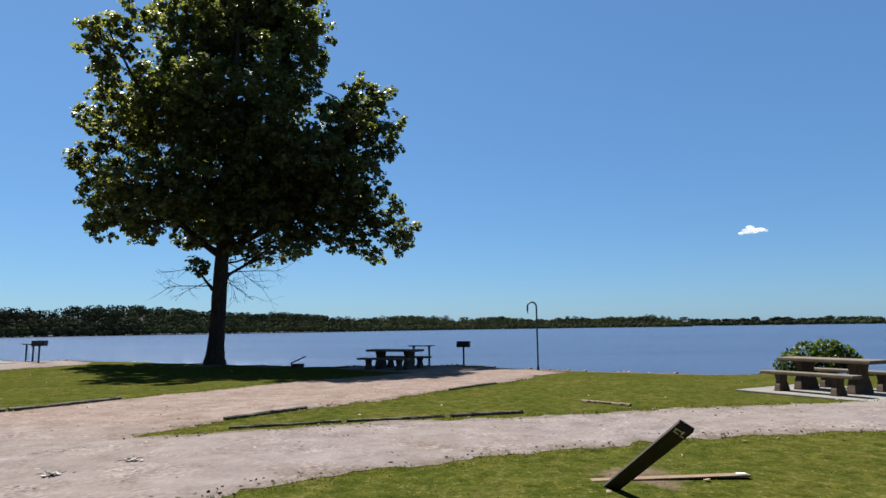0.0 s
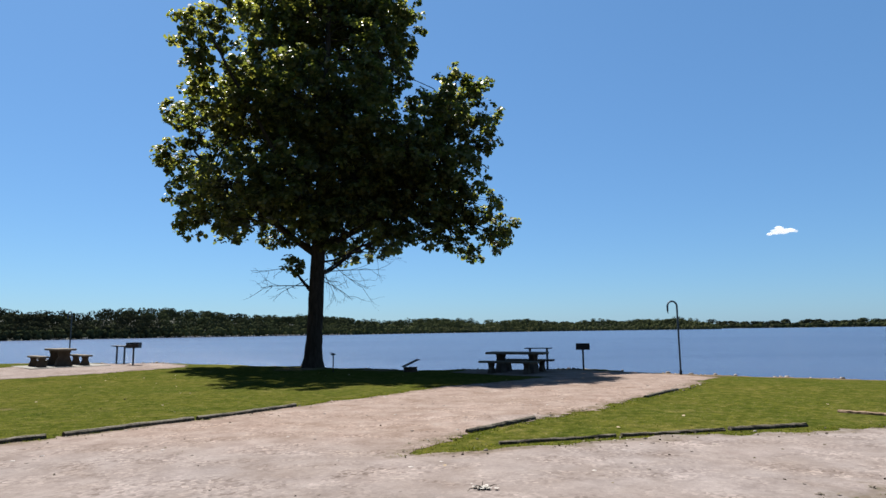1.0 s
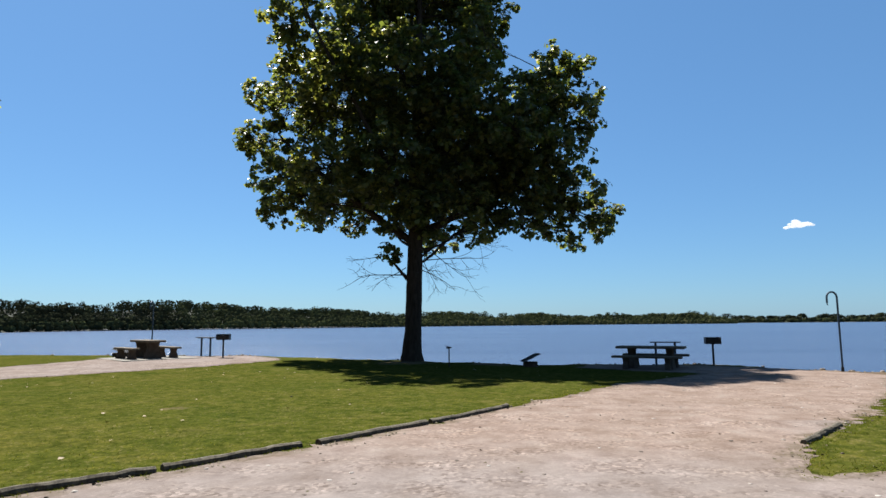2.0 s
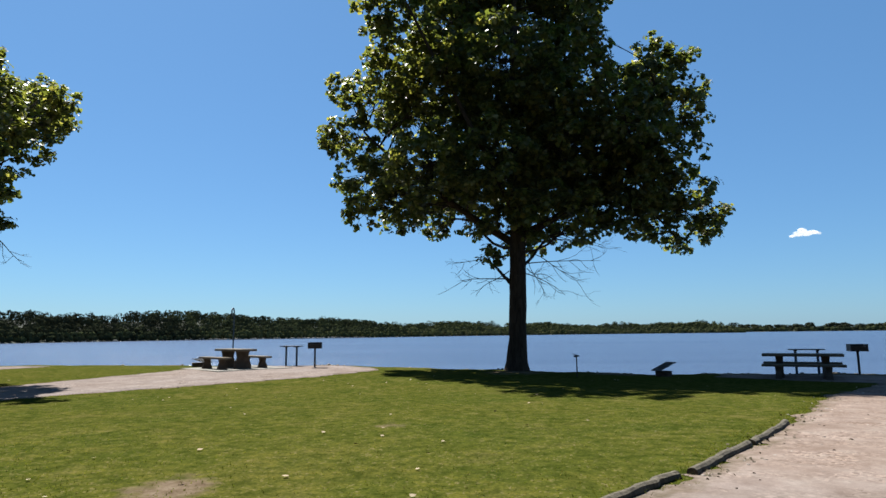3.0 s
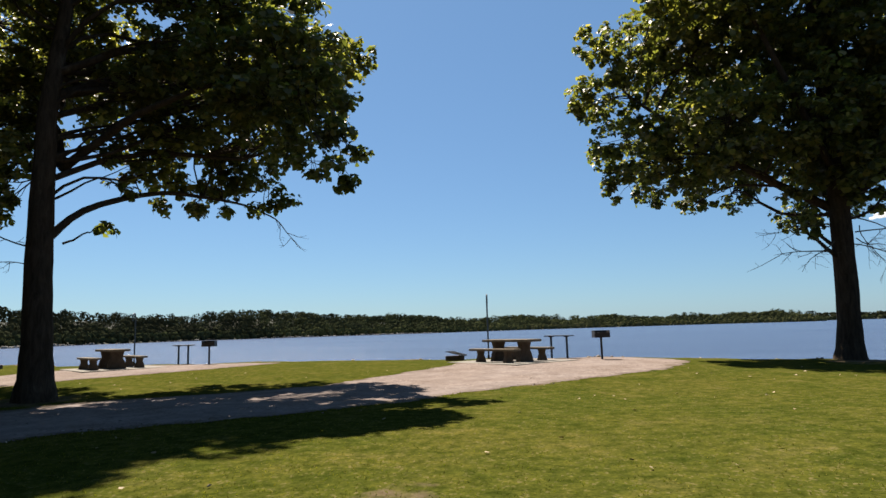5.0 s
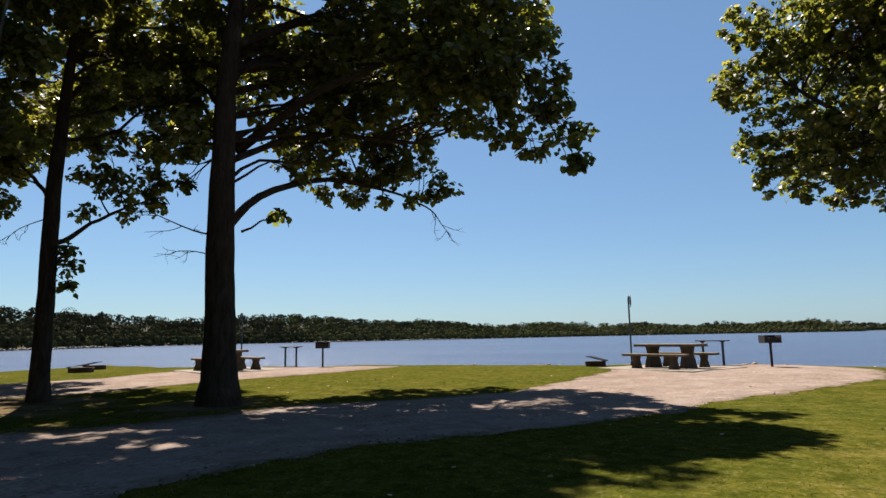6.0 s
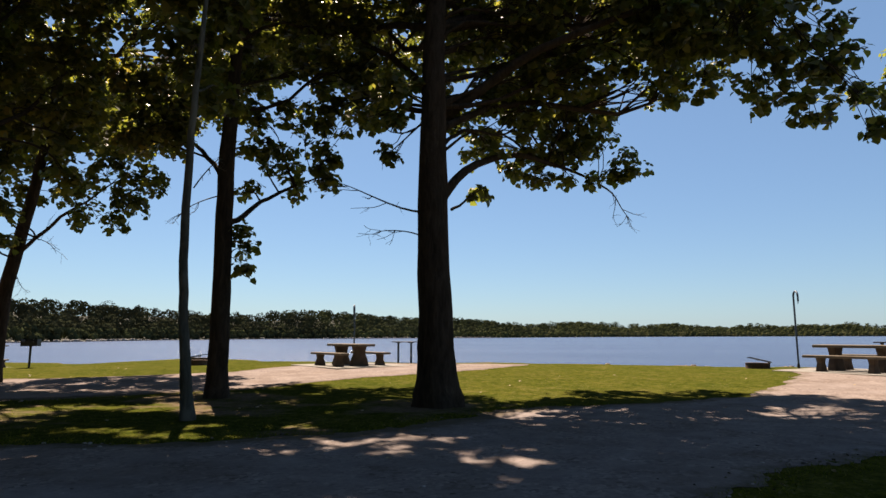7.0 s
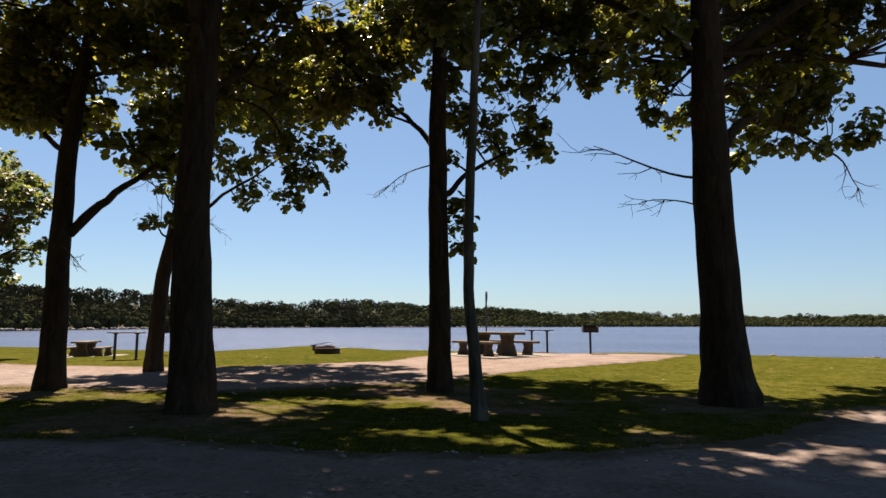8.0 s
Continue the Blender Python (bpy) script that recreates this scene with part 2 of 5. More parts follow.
# ---- geometry helpers ----
def mesh_np(name, verts, faces, mats, smooth=False):
    """A mesh from arrays: verts (n, 3), faces (m, 3 or 4)."""
    verts, faces = np.asarray(verts, np.float32), np.asarray(faces, np.int32)
    me = bpy.data.meshes.new(name)
    me.vertices.add(len(verts))
    me.vertices.foreach_set("co", verts.ravel())
    k = faces.shape[1]
    me.loops.add(faces.size)
    me.loops.foreach_set("vertex_index", faces.ravel())
    me.polygons.add(len(faces))
    me.polygons.foreach_set("loop_start", np.arange(0, faces.size, k, dtype=np.int32))
    if smooth:
        me.polygons.foreach_set("use_smooth", np.ones(len(faces), dtype=bool))
    me.update(calc_edges=True)
    for m in mats if isinstance(mats, (list, tuple)) else [mats]:
        me.materials.append(m)
    return me


def part(name, bm, material, parent=None, label=""):
    """Links a bmesh (or a mesh) as one mesh object, under a thing where one is given."""
    if isinstance(bm, bmesh.types.BMesh):
        me = bpy.data.meshes.new(name)
        bm.normal_update()
        bm.to_mesh(me)
        bm.free()
        me.materials.append(material)
    else:
        me = bm
    ob = new(name, me)
    if parent is not None:
        ob.parent = parent
    if label:
        ob["label"] = label
    return ob


def thing(name, m, label, category, group="", kind=""):
    ob = new(name)
    ob.empty_display_size = 0.2
    ob.matrix_world = m
    return tagged(ob, label, category, group, kind)


def box(bm, sx, sy, sz, m=Matrix.Identity(4), bevel=0.0):
    """Adds a box with its base centre at the origin of m."""
    made = bmesh.ops.create_cube(bm, size=1, matrix=m @ Matrix.Translation((0, 0, sz / 2)) @ Matrix.Diagonal((sx, sy, sz, 1)))
    if bevel:
        edges = list({e for v in made["verts"] for e in v.link_edges})
        bmesh.ops.bevel(bm, geom=edges, offset=bevel, segments=2, affect="EDGES", profile=0.6)
    return bm


def tube_arrays(points, radii, sides=8, seed=0, rough=0.0):
    """Verts and quads of a tube along points."""
    pts = np.asarray(points, float)
    n = len(pts)
    way = np.gradient(pts, axis=0)
    way /= np.linalg.norm(way, axis=1)[:, None] + 1e-9
    ref = np.where(np.abs(way[:, 2:3]) > 0.9, [[1.0, 0, 0]], [[0, 0, 1.0]])
    u = np.cross(way, ref)
    u /= np.linalg.norm(u, axis=1)[:, None] + 1e-9
    v = np.cross(way, u)
    for i in range(1, n):
        if u[i] @ u[i - 1] < 0:
            u[i], v[i] = -u[i], -v[i]
    a = np.linspace(0, 2 * np.pi, sides, endpoint=False)
    rg = np.random.default_rng(seed)
    r = np.asarray(radii, float)[:, None] * (1 + rough * rg.standard_normal((n, sides)))
    ring = pts[:, None] + r[..., None] * (np.cos(a)[None, :, None] * u[:, None] + np.sin(a)[None, :, None] * v[:, None])
    verts = ring.reshape(-1, 3)
    i, j = np.meshgrid(np.arange(n - 1), np.arange(sides), indexing="ij")
    jn = (j + 1) % sides
    faces = np.stack([i * sides + j, i * sides + jn, (i + 1) * sides + jn, (i + 1) * sides + j], -1).reshape(-1, 4)
    return verts, faces


def joined(chunks):
    vs, fs, base = [], [], 0
    for v, f in chunks:
        vs.append(v)
        fs.append(f + base)
        base += len(v)
    return np.concatenate(vs), np.concatenate(fs)


def bm_tube(points, radius, sides=10):
    """A closed pipe as a bmesh."""
    r = radius if isinstance(radius, (list, tuple)) else [radius] * len(points)
    v, f = tube_arrays(points, r, sides)
    bm = bmesh.new()
    bv = [bm.verts.new(p) for p in v]
    for q in f:
        bm.faces.new([bv[k] for k in q])
    bm.faces.new(bv[:sides][::-1])
    bm.faces.new(bv[-sides:])
    bmesh.ops.recalc_face_normals(bm, faces=bm.faces)
    return bm


def lathe(bm, profile, sides=24):
    """Adds a turned shape from (radius, z) pairs."""
    rings = []
    for r, z in profile:
        rings.append([bm.verts.new((r * math.cos(a), r * math.sin(a), z)) for a in np.linspace(0, 2 * math.pi, sides, endpoint=False)])
    for p, q in zip(rings, rings[1:]):
        for k in range(sides):
            bm.faces.new((p[k], p[(k + 1) % sides], q[(k + 1) % sides], q[k]))
    return bm


# ---- plan ----
def step(v, a, b):
    u = np.clip((v - a) / (b - a), 0, 1)
    return u * u * (3 - 2 * u)


SHORE_X = np.array([-400, -120, -75, -60, -50, -43, -36, -33, -26, -19, -12.4, -7.5, -2.5, 0.6, 1.4, 2.8, 4.6, 7, 10, 20, 60, 200])
SHORE_Y = np.array([60, 48, 42, 40, 35.5, 32.2, 32.4, 33, 32.2, 31.3, 30.8, 28.0, 28.3, 28.2, 26.0, 24.6, 23.8, 22.9, 22.4, 21.5, 20, 15])
WATER_Z = -0.95


def land(x, y):
    """Height of the ground."""
    x, y = np.asarray(x, float), np.asarray(y, float)
    z = 0.05 + 0.16 * step(y, 20, 28) * step(-x, 12, 20) - 0.05 * step(y, 20, 27) * step(x, -10, -3)
    z = z + 0.012 * np.sin(x * 0.9 + y * 0.5) * np.sin(y * 0.8 - x * 0.3)
    z = z - 0.62 * step(-x, 48, 57) * step(y, 22, 30)
    z = z - 0.08 * step(x, 3.5, 7.0) * step(y, 12.0, 15.5)
    out = y - np.interp(x, SHORE_X, SHORE_Y) + 0.25 * np.sin(x * 1.7) + 0.12 * np.sin(x * 4.3)
    return z - 0.25 * step(out, -0.6, 0.3) - 1.9 * step(out, 0.0, 3.0) - 1.5 * step(out, 3, 30)


# gravel: the park road, the lane to the shore, and two more drives to the picnic sites
LANE = [(-12.6, 8.0), (-11.35, 9.8), (-10.1, 11.3), (-7.6, 15.0), (-6.3, 17.1), (-5.0, 19.3), (-3.3, 21.1), (-1.8, 23.0), (-3.6, 24.2), (-5.2, 26.0), (-4.6, 27.3),
        (-0.6, 27.0), (1.0, 25.4), (2.4, 24.0), (3.2, 22.4), (2.3, 20.9), (0.9, 18.3), (-0.3, 16.6), (-2.0, 14.2), (-2.95, 13.1), (-4.0, 11.9), (-4.7, 10.15),
        (-3.48, 10.55), (-1.07, 11.55), (1.7, 12.1), (5.0, 13.3), (8.6, 14.4), (16, 16.4), (40, 22), (40, 15), (16, 12.2), (5.9, 10.35), (3.8, 10.05), (1.3, 9.15),
        (-1.0, 8.0), (-2.15, 6.96), (-3.6, 5.4), (-5.0, 4.0)]
DRIVE = [(-16.6, 28.3), (-18.0, 24.7), (-20.5, 22.1), (-22.8, 19.9), (-23.2, 18.8), (-25.2, 16.6), (-26.6, 15.4), (-27.7, 14.3), (-28.6, 12.6), (-28.9, 10.0),
         (-46, 10.5), (-41, 12.6), (-38, 13.7), (-35.6, 13.75), (-34.1, 14.25), (-33.1, 15.0), (-32.3, 15.6), (-31.4, 16.9), (-30.9, 18.4), (-30.2, 19.2), (-28.8, 19.9),
         (-26.7, 21.6), (-25.0, 25.2), (-24.3, 27.2), (-24.3, 29.5), (-23.0, 30.7), (-19, 30.5), (-17.3, 29.6)]
DRIVE_LEFT = [(-60, 20), (-52, 21.5), (-45.4, 22.0), (-43.7, 22.8), (-40.4, 25.2), (-40.2, 26.9), (-40.1, 29.5), (-38.4, 31.0), (-34, 31.3), (-32.2, 31.1), (-33.2, 27.3),
              (-35.2, 24.6), (-36.7, 22.3), (-37.2, 20.8), (-37.6, 20.1), (-39.4, 18.3), (-40.5, 17.2), (-46, 16.6), (-52, 17), (-60, 15)]
ROAD_LINE = [(40, -12.3), (20, -5.0), (0.2, 1.2), (-5.6, 3.0), (-11.8, 4.8), (-18.3, 6.35), (-24.8, 7.45), (-31, 8.2), (-45, 9.4), (-75, 11.0)]
ROAD = [(x, y + 2.9) for x, y in ROAD_LINE] + [(x, y - 2.2) for x, y in ROAD_LINE[::-1]]


def signed(poly, x, y):
    """Distance to a polygon's edge, negative inside."""
    p = np.asarray(poly, float)
    q = np.roll(p, -1, 0)
    best = np.full(x.shape, 1e9)
    inside = np.zeros(x.shape, bool)
    for (ax, ay), (bx, by) in zip(p, q):
        t = np.clip(((x - ax) * (bx - ax) + (y - ay) * (by - ay)) / ((bx - ax) ** 2 + (by - ay) ** 2), 0, 1)
        best = np.minimum(best, np.hypot(x - ax - t * (bx - ax), y - ay - t * (by - ay)))
        if ay != by:
            inside ^= ((ay > y) != (by > y)) & (x < (bx - ax) * (y - ay) / (by - ay) + ax)
    return np.where(inside, -best, best)


def ripple(x, y, s):
    return (np.sin(x * 2.3 * s + 1.1) * np.sin(y * 2.9 * s - 0.4) + 0.6 * np.sin(x * 5.3 * s + y * 3.7 * s) + 0.5 * np.sin(x * 11.7 * s - y * 9.1 * s)) / 2.1


def gravel_edge(x, y):
    """Distance to the gravel's ragged edge, negative on the gravel."""
    d = np.minimum(np.minimum(signed(LANE, x, y), signed(DRIVE, x, y)), np.minimum(signed(DRIVE_LEFT, x, y), signed(ROAD, x, y)))
    return d + 0.15 * ripple(x, y, 0.8) + 0.09 * ripple(y, x, 2.7) + 0.09 * ripple(x, y, 6.3) + 0.08 * ripple(y, x, 11.0) + 0.07 * ripple(x, y, 17.0)


# ---- ground ----
def axis(lo, hi, cell, far):
    out = [hi]
    w = cell
    while out[-1] < far:
        w *= 1.35
        out.append(out[-1] + w)
    left = [lo]
    w = cell
    while left[-1] > -far:
        w *= 1.35
        left.append(left[-1] - w)
    return np.concatenate([left[:0:-1], np.arange(lo, hi, cell), out])


def build_ground():
    xs, ys = axis(-62, 24, 0.33, 4000), axis(-6, 38, 0.33, 4000)
    gx, gy = np.meshgrid(xs, ys, indexing="ij")
    gz = land(gx, gy)
    d = gravel_edge(gx, gy)
    gz = gz - 0.03 * step(-d, 0.1, 0.5)
    v = np.stack([gx, gy, gz], -1).reshape(-1, 3)
    n, k = len(xs), len(ys)
    i, j = np.meshgrid(np.arange(n - 1), np.arange(k - 1), indexing="ij")
    f = np.stack([i * k + j, (i + 1) * k + j, (i + 1) * k + j + 1, i * k + j + 1], -1).reshape(-1, 4)
    me = mesh_np("ground", v, f, LAWN, True)
    out = gy - np.interp(gx, SHORE_X, SHORE_Y)
    bare = np.clip(step(out, -1.3 - 1.6 * np.exp(-(((gx - 3.5) / 4.5) ** 2)), 0.0) * 0.9 + 0.42 * step(-d, -0.5, 0.15), 0, 1)
    for tx, ty, r in ((-32.1, 18.6, 2.4), (-30.2, 16.2, 1.6), (-36.8, 18.8, 2.8), (-39.0, 14.8, 3.6), (-35.2, 17.6, 1.8), (-43.4, 16.5, 3.2), (-11.5, 28.2, 2.2), (-8.0, 27.6, 2.0), (-15.0, 10.6, 0.8), (-13.5, 14.8, 0.6), (-22.0, 11.8, 0.7),
                      (1.9, 7.7, 0.8), (-33.0, 15.6, 1.0)):
        bare = np.maximum(bare, 0.62 * np.exp(-((gx - tx) ** 2 + (gy - ty) ** 2) / r**2))
    a = me.attributes.new("bare", "FLOAT", "POINT")
    a.data.foreach_set("value", bare.astype(np.float32).ravel())
    tagged(part("ground", me, LAWN), "mown yellow-green lawn with bare patches by the lake", "ground", kind="structure")


def build_gravel():
    """Gravel sheet with a ragged edge, cut out of a fine grid."""
    cell = 0.15
    xs, ys = np.arange(-62, 24, cell), np.arange(-4, 32, cell)
    gx, gy = np.meshgrid(xs, ys, indexing="ij")
    d = gravel_edge(gx, gy)
    k = len(ys)
    verts, index, faces = [], {}, []

    def vert(key, x, y):
        if key not in index:
            index[key] = len(verts)
            verts.append((x, y))
        return index[key]

    for i in range(len(xs) - 1):
        for j in np.nonzero((d[i, :-1] < 0) | (d[i + 1, :-1] < 0) | (d[i, 1:] < 0) | (d[i + 1, 1:] < 0))[0]:
            ring = [(i, j), (i + 1, j), (i + 1, j + 1), (i, j + 1)]
            face = []
            for a, b in zip(ring, ring[1:] + ring[:1]):
                da, db = d[a], d[b]
                if da < 0:
                    face.append(vert(a, xs[a[0]], ys[a[1]]))
                if (da < 0) != (db < 0):
                    t = da / (da - db)
                    key = (min(a, b), max(a, b))
                    face.append(vert(key, xs[a[0]] + t * (xs[b[0]] - xs[a[0]]), ys[a[1]] + t * (ys[b[1]] - ys[a[1]])))
            if len(face) > 2:
                faces.append(face)
    v = np.array(verts)
    z = land(v[:, 0], v[:, 1]) + 0.004
    dd = gravel_edge(v[:, 0], v[:, 1])
    z += 0.012 * step(-dd, 0.0, 0.4)
    me = bpy.data.meshes.new("driveway")
    me.from_pydata(np.column_stack([v, z]).tolist(), [], faces)
    me.polygons.foreach_set("use_smooth", np.ones(len(me.polygons), dtype=bool))
    me.materials.append(GRAVEL)
    x, y = v[:, 0], v[:, 1]
    pink = 0.95 * step(y - (9.4 + 0.12 * (x + 8)), -0.8, 1.4) * step(-x, -3.2, -0.2) * step(y, 9, 12.5)
    pink = np.where(x > -14, np.maximum(pink, step(y, 14, 16)), 0.25 * step(y, 18, 24))
    pink = np.where((x > -4.2) & (y < 13.6), pink * step(-x, 2.0, 4.4), pink)
    a = me.attributes.new("pink", "FLOAT", "POINT")
    a.data.foreach_set("value", np.clip(pink, 0, 1).astype(np.float32))
    # browner along the gravel's edge and on the drives left of x = -27
    a = me.attributes.new("browned", "FLOAT", "POINT")
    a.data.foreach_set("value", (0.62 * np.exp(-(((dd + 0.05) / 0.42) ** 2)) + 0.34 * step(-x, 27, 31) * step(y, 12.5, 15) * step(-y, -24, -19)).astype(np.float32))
    me.update()
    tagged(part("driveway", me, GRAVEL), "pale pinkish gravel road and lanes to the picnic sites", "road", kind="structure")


def build_water():
    xs, ys = axis(-80, 40, 4.0, 4000), axis(10, 60, 4.0, 4000)
    ys = ys[ys > 8]
    gx, gy = np.meshgrid(xs, ys, indexing="ij")
    v = np.stack([gx, gy, np.full(gx.shape, WATER_Z)], -1).reshape(-1, 3)
    n, k = len(xs), len(ys)
    i, j = np.meshgrid(np.arange(n - 1), np.arange(k - 1), indexing="ij")
    f = np.stack([i * k + j, (i + 1) * k + j, (i + 1) * k + j + 1, i * k + j + 1], -1).reshape(-1, 4)
    tagged(part("water", mesh_np("water", v, f, WATER, True), WATER), "choppy blue lake under a clear sky", "lake", kind="structure")


build_ground()
build_gravel()
build_water()

# ---- far shore ----
def bent(a, b, rg, sag=0.1, n=6):
    """A wavering line from a to b."""
    a, b = np.asarray(a, float), np.asarray(b, float)
    t = np.linspace(0, 1, n)[:, None]
    far = np.linalg.norm(b - a)
    sway = rg.normal(0, 0.035 * far, (n, 3))
    p = a + (b - a) * t + sway[0] * 1.3 * np.sin(t * np.pi) + sway[1] * np.sin(t * 2 * np.pi)
    p[:, 2] += (sag * far * np.sin(t * np.pi))[:, 0]
    return p


FAR_NEAR = [(-150, -60), (-185, 30), (-212, 120), (-240, 210), (-258, 285), (-258, 350), (-238, 412), (-190, 480), (-135, 560), (-70, 700), (40, 850), (200, 960), (335, 985), (362, 1040), (345, 1150)]
FAR_BACK = [(150, 1500), (500, 1560), (900, 1500), (1500, 1380), (2200, 1100)]


def along(line, gap):
    p = np.asarray(line, float)
    seg = np.linalg.norm(np.diff(p, axis=0), axis=1)
    s = np.concatenate([[0], np.cumsum(seg)])
    t = np.arange(0, s[-1], gap)
    return np.stack([np.interp(t, s, p[:, 0]), np.interp(t, s, p[:, 1])], 1), t / s[-1]


def inland(pts):
    way = np.gradient(pts, axis=0)
    way /= np.linalg.norm(way, axis=1)[:, None]
    return np.stack([-way[:, 1], way[:, 0]], 1)


def rise(x, y, d):
    """Height of the far land, d metres from its shore."""
    lump = 1.0 + 0.22 * np.sin(x * 0.041 + y * 0.013) + 0.16 * np.sin(x * 0.097 - y * 0.05)
    return WATER_Z - 0.6 + 2.0 * step(d, -2, 6) + 8.0 * lump * step(d, 5, 100) + 5.0 * step(d, 5, 100) * step(-x, 120, 260)


def build_far_land(name, line, label):
    pts, _ = along(line, 12.0)
    nrm = inland(pts)
    cols = [-3, 0, 3, 8, 20, 50, 110, 220, 420]
    rows = []
    for d in cols:
        q = pts + nrm * d
        rows.append(np.column_stack([q, rise(q[:, 0], q[:, 1], d)]))
    v = np.stack(rows, 1).reshape(-1, 3)
    k, n = len(cols), len(pts)
    i, j = np.meshgrid(np.arange(n - 1), np.arange(k - 1), indexing="ij")
    f = np.stack([i * k + j, (i + 1) * k + j, (i + 1) * k + j + 1, i * k + j + 1], -1).reshape(-1, 4)
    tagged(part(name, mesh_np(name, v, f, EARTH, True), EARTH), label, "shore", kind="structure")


def build_woods(name, line, gap, rows, height, clump, label, seed):
    """Far woods: many crowns of loose leafy clumps."""
    rg = np.random.default_rng(seed)
    vs, tint = [], []
    for row, (dist, size, low) in enumerate(rows):
        pts, share = along(line, gap)
        nrm = inland(pts)
        for (x, y), (nx, ny), s in zip(pts, nrm, share):
            d = dist + rg.uniform(-0.35, 0.35) * dist + rg.uniform(-2, 2)
            x, y = x + nx * d + rg.uniform(-gap, gap), y + ny * d + rg.uniform(-gap, gap)
            d = max(d, 1.0)
            h = height * size * rg.uniform(0.95, 1.03) * (1 + 0.05 * math.sin(s * 60 + row) + 0.09 * math.sin(s * 23))
            h *= 1 + 0.16 * (s > 0.45) * math.sin(s * 210 + 3 * math.sin(s * 77))
            if rg.random() < 0.03:
                h *= rg.uniform(1.15, 1.5)
            w = h * rg.uniform(0.5, 0.75) * math.sqrt(gap / 3)
            z0 = float(rise(x, y, d))
            n = int(70 * size) + 30
            dirs = rg.standard_normal((n, 3))
            dirs /= np.linalg.norm(dirs, axis=1)[:, None]
            rad = rg.uniform(0.7, 1.0, n) ** 0.5
            c = np.stack([dirs[:, 0] * w * rad, dirs[:, 1] * w * rad, h * (0.5 + low + (0.5 - low) * dirs[:, 2] * rad)], 1)
            c[:, :2] *= (0.75 + 0.35 * rg.random((n, 1)))
            c += (x, y, z0)
            face = dirs * (1, 1, 0.4) + (0, 0, 0.06) + rg.normal(0, 0.14, (n, 3))
            face /= np.linalg.norm(face, axis=1)[:, None]
            a = np.cross(face, rg.standard_normal((n, 3)))
            a /= np.linalg.norm(a, axis=1)[:, None]
            b = np.cross(face, a)
            sz = clump * rg.uniform(0.6, 1.3, (n, 1))
            vs.append(np.stack([c - a * sz - b * sz * 0.4, c + b * sz, c + a * sz - b * sz * 0.3], 1).reshape(-1, 3))
            tint.append(np.full(n * 3, np.clip(rg.normal(0.36 + (0.30 if row < 2 else 0.0) - 0.30 * (s < 0.34) + 0.16 * (s > 0.5), 0.13), 0, 1)))
    v = np.concatenate(vs)
    f = np.arange(len(v)).reshape(-1, 3)
    me = mesh_np(name, v, f, WOODS)
    a = me.attributes.new("tint", "FLOAT", "POINT")
    a.data.foreach_set("value", np.concatenate(tint).astype(np.float32))
    tagged(part(name, me, WOODS), label, "woods", kind="stuff")


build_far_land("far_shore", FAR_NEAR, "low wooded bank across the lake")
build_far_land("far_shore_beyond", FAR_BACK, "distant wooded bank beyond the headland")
build_woods("far_woods", FAR_NEAR, 2.6, [(2, 0.4, 0.0), (6, 0.6, 0.0), (13, 0.8, 0.0), (26, 0.95, 0.0), (44, 1.0, 0.0), (68, 1.0, 0.0), (96, 1.05, 0.0)], 7.6, 0.8,
            "dense dark green woods along the opposite shore", 3)
build_woods("distant_woods", FAR_BACK, 11.0, [(6, 0.7, 0.0), (16, 0.8, 0.0), (40, 0.9, 0.05), (80, 0.95, 0.1)], 10.0, 2.2, "hazy far line of woods beyond the lake", 4)


BEHIND = [(60, -30), (20, -14), (-10, -6), (-24, -0.5), (-40, 2.6), (-75, 4.5), (-110, 6)]


def build_riprap():
    rg = np.random.default_rng(8)
    pts, _ = along(FAR_NEAR[2:9], 1.1)
    chunks = []
    base = np.array([(-1, -1, -1), (1, -1, -1), (1, 1, -1), (-1, 1, -1), (-1, -1, 1), (1, -1, 1), (1, 1, 1), (-1, 1, 1)]) * 0.5
    quads = np.array([(0, 3, 2, 1), (4, 5, 6, 7), (0, 1, 5, 4), (1, 2, 6, 5), (2, 3, 7, 6), (3, 0, 4, 7)])
    for i, (x, y) in enumerate(pts):
        if math.sin(i * 0.021) + math.sin(i * 0.067) * 0.8 + rg.normal(0, 0.5) < 0.1:
            continue
        s = rg.uniform(0.4, 1.5)
        chunks.append((base * (s * 1.5, s, s * 0.7) * rg.uniform(0.7, 1.2, (8, 3)) + (x + rg.uniform(1, 5), y - rg.uniform(0, 3), WATER_Z + 0.3 * s), quads))
    v, f = joined(chunks)
    tagged(part("far_rocks", mesh_np("far_rocks", v, f, RIPRAP), RIPRAP), "pale rocks along the opposite waterline", "rocks", kind="stuff")


build_riprap()


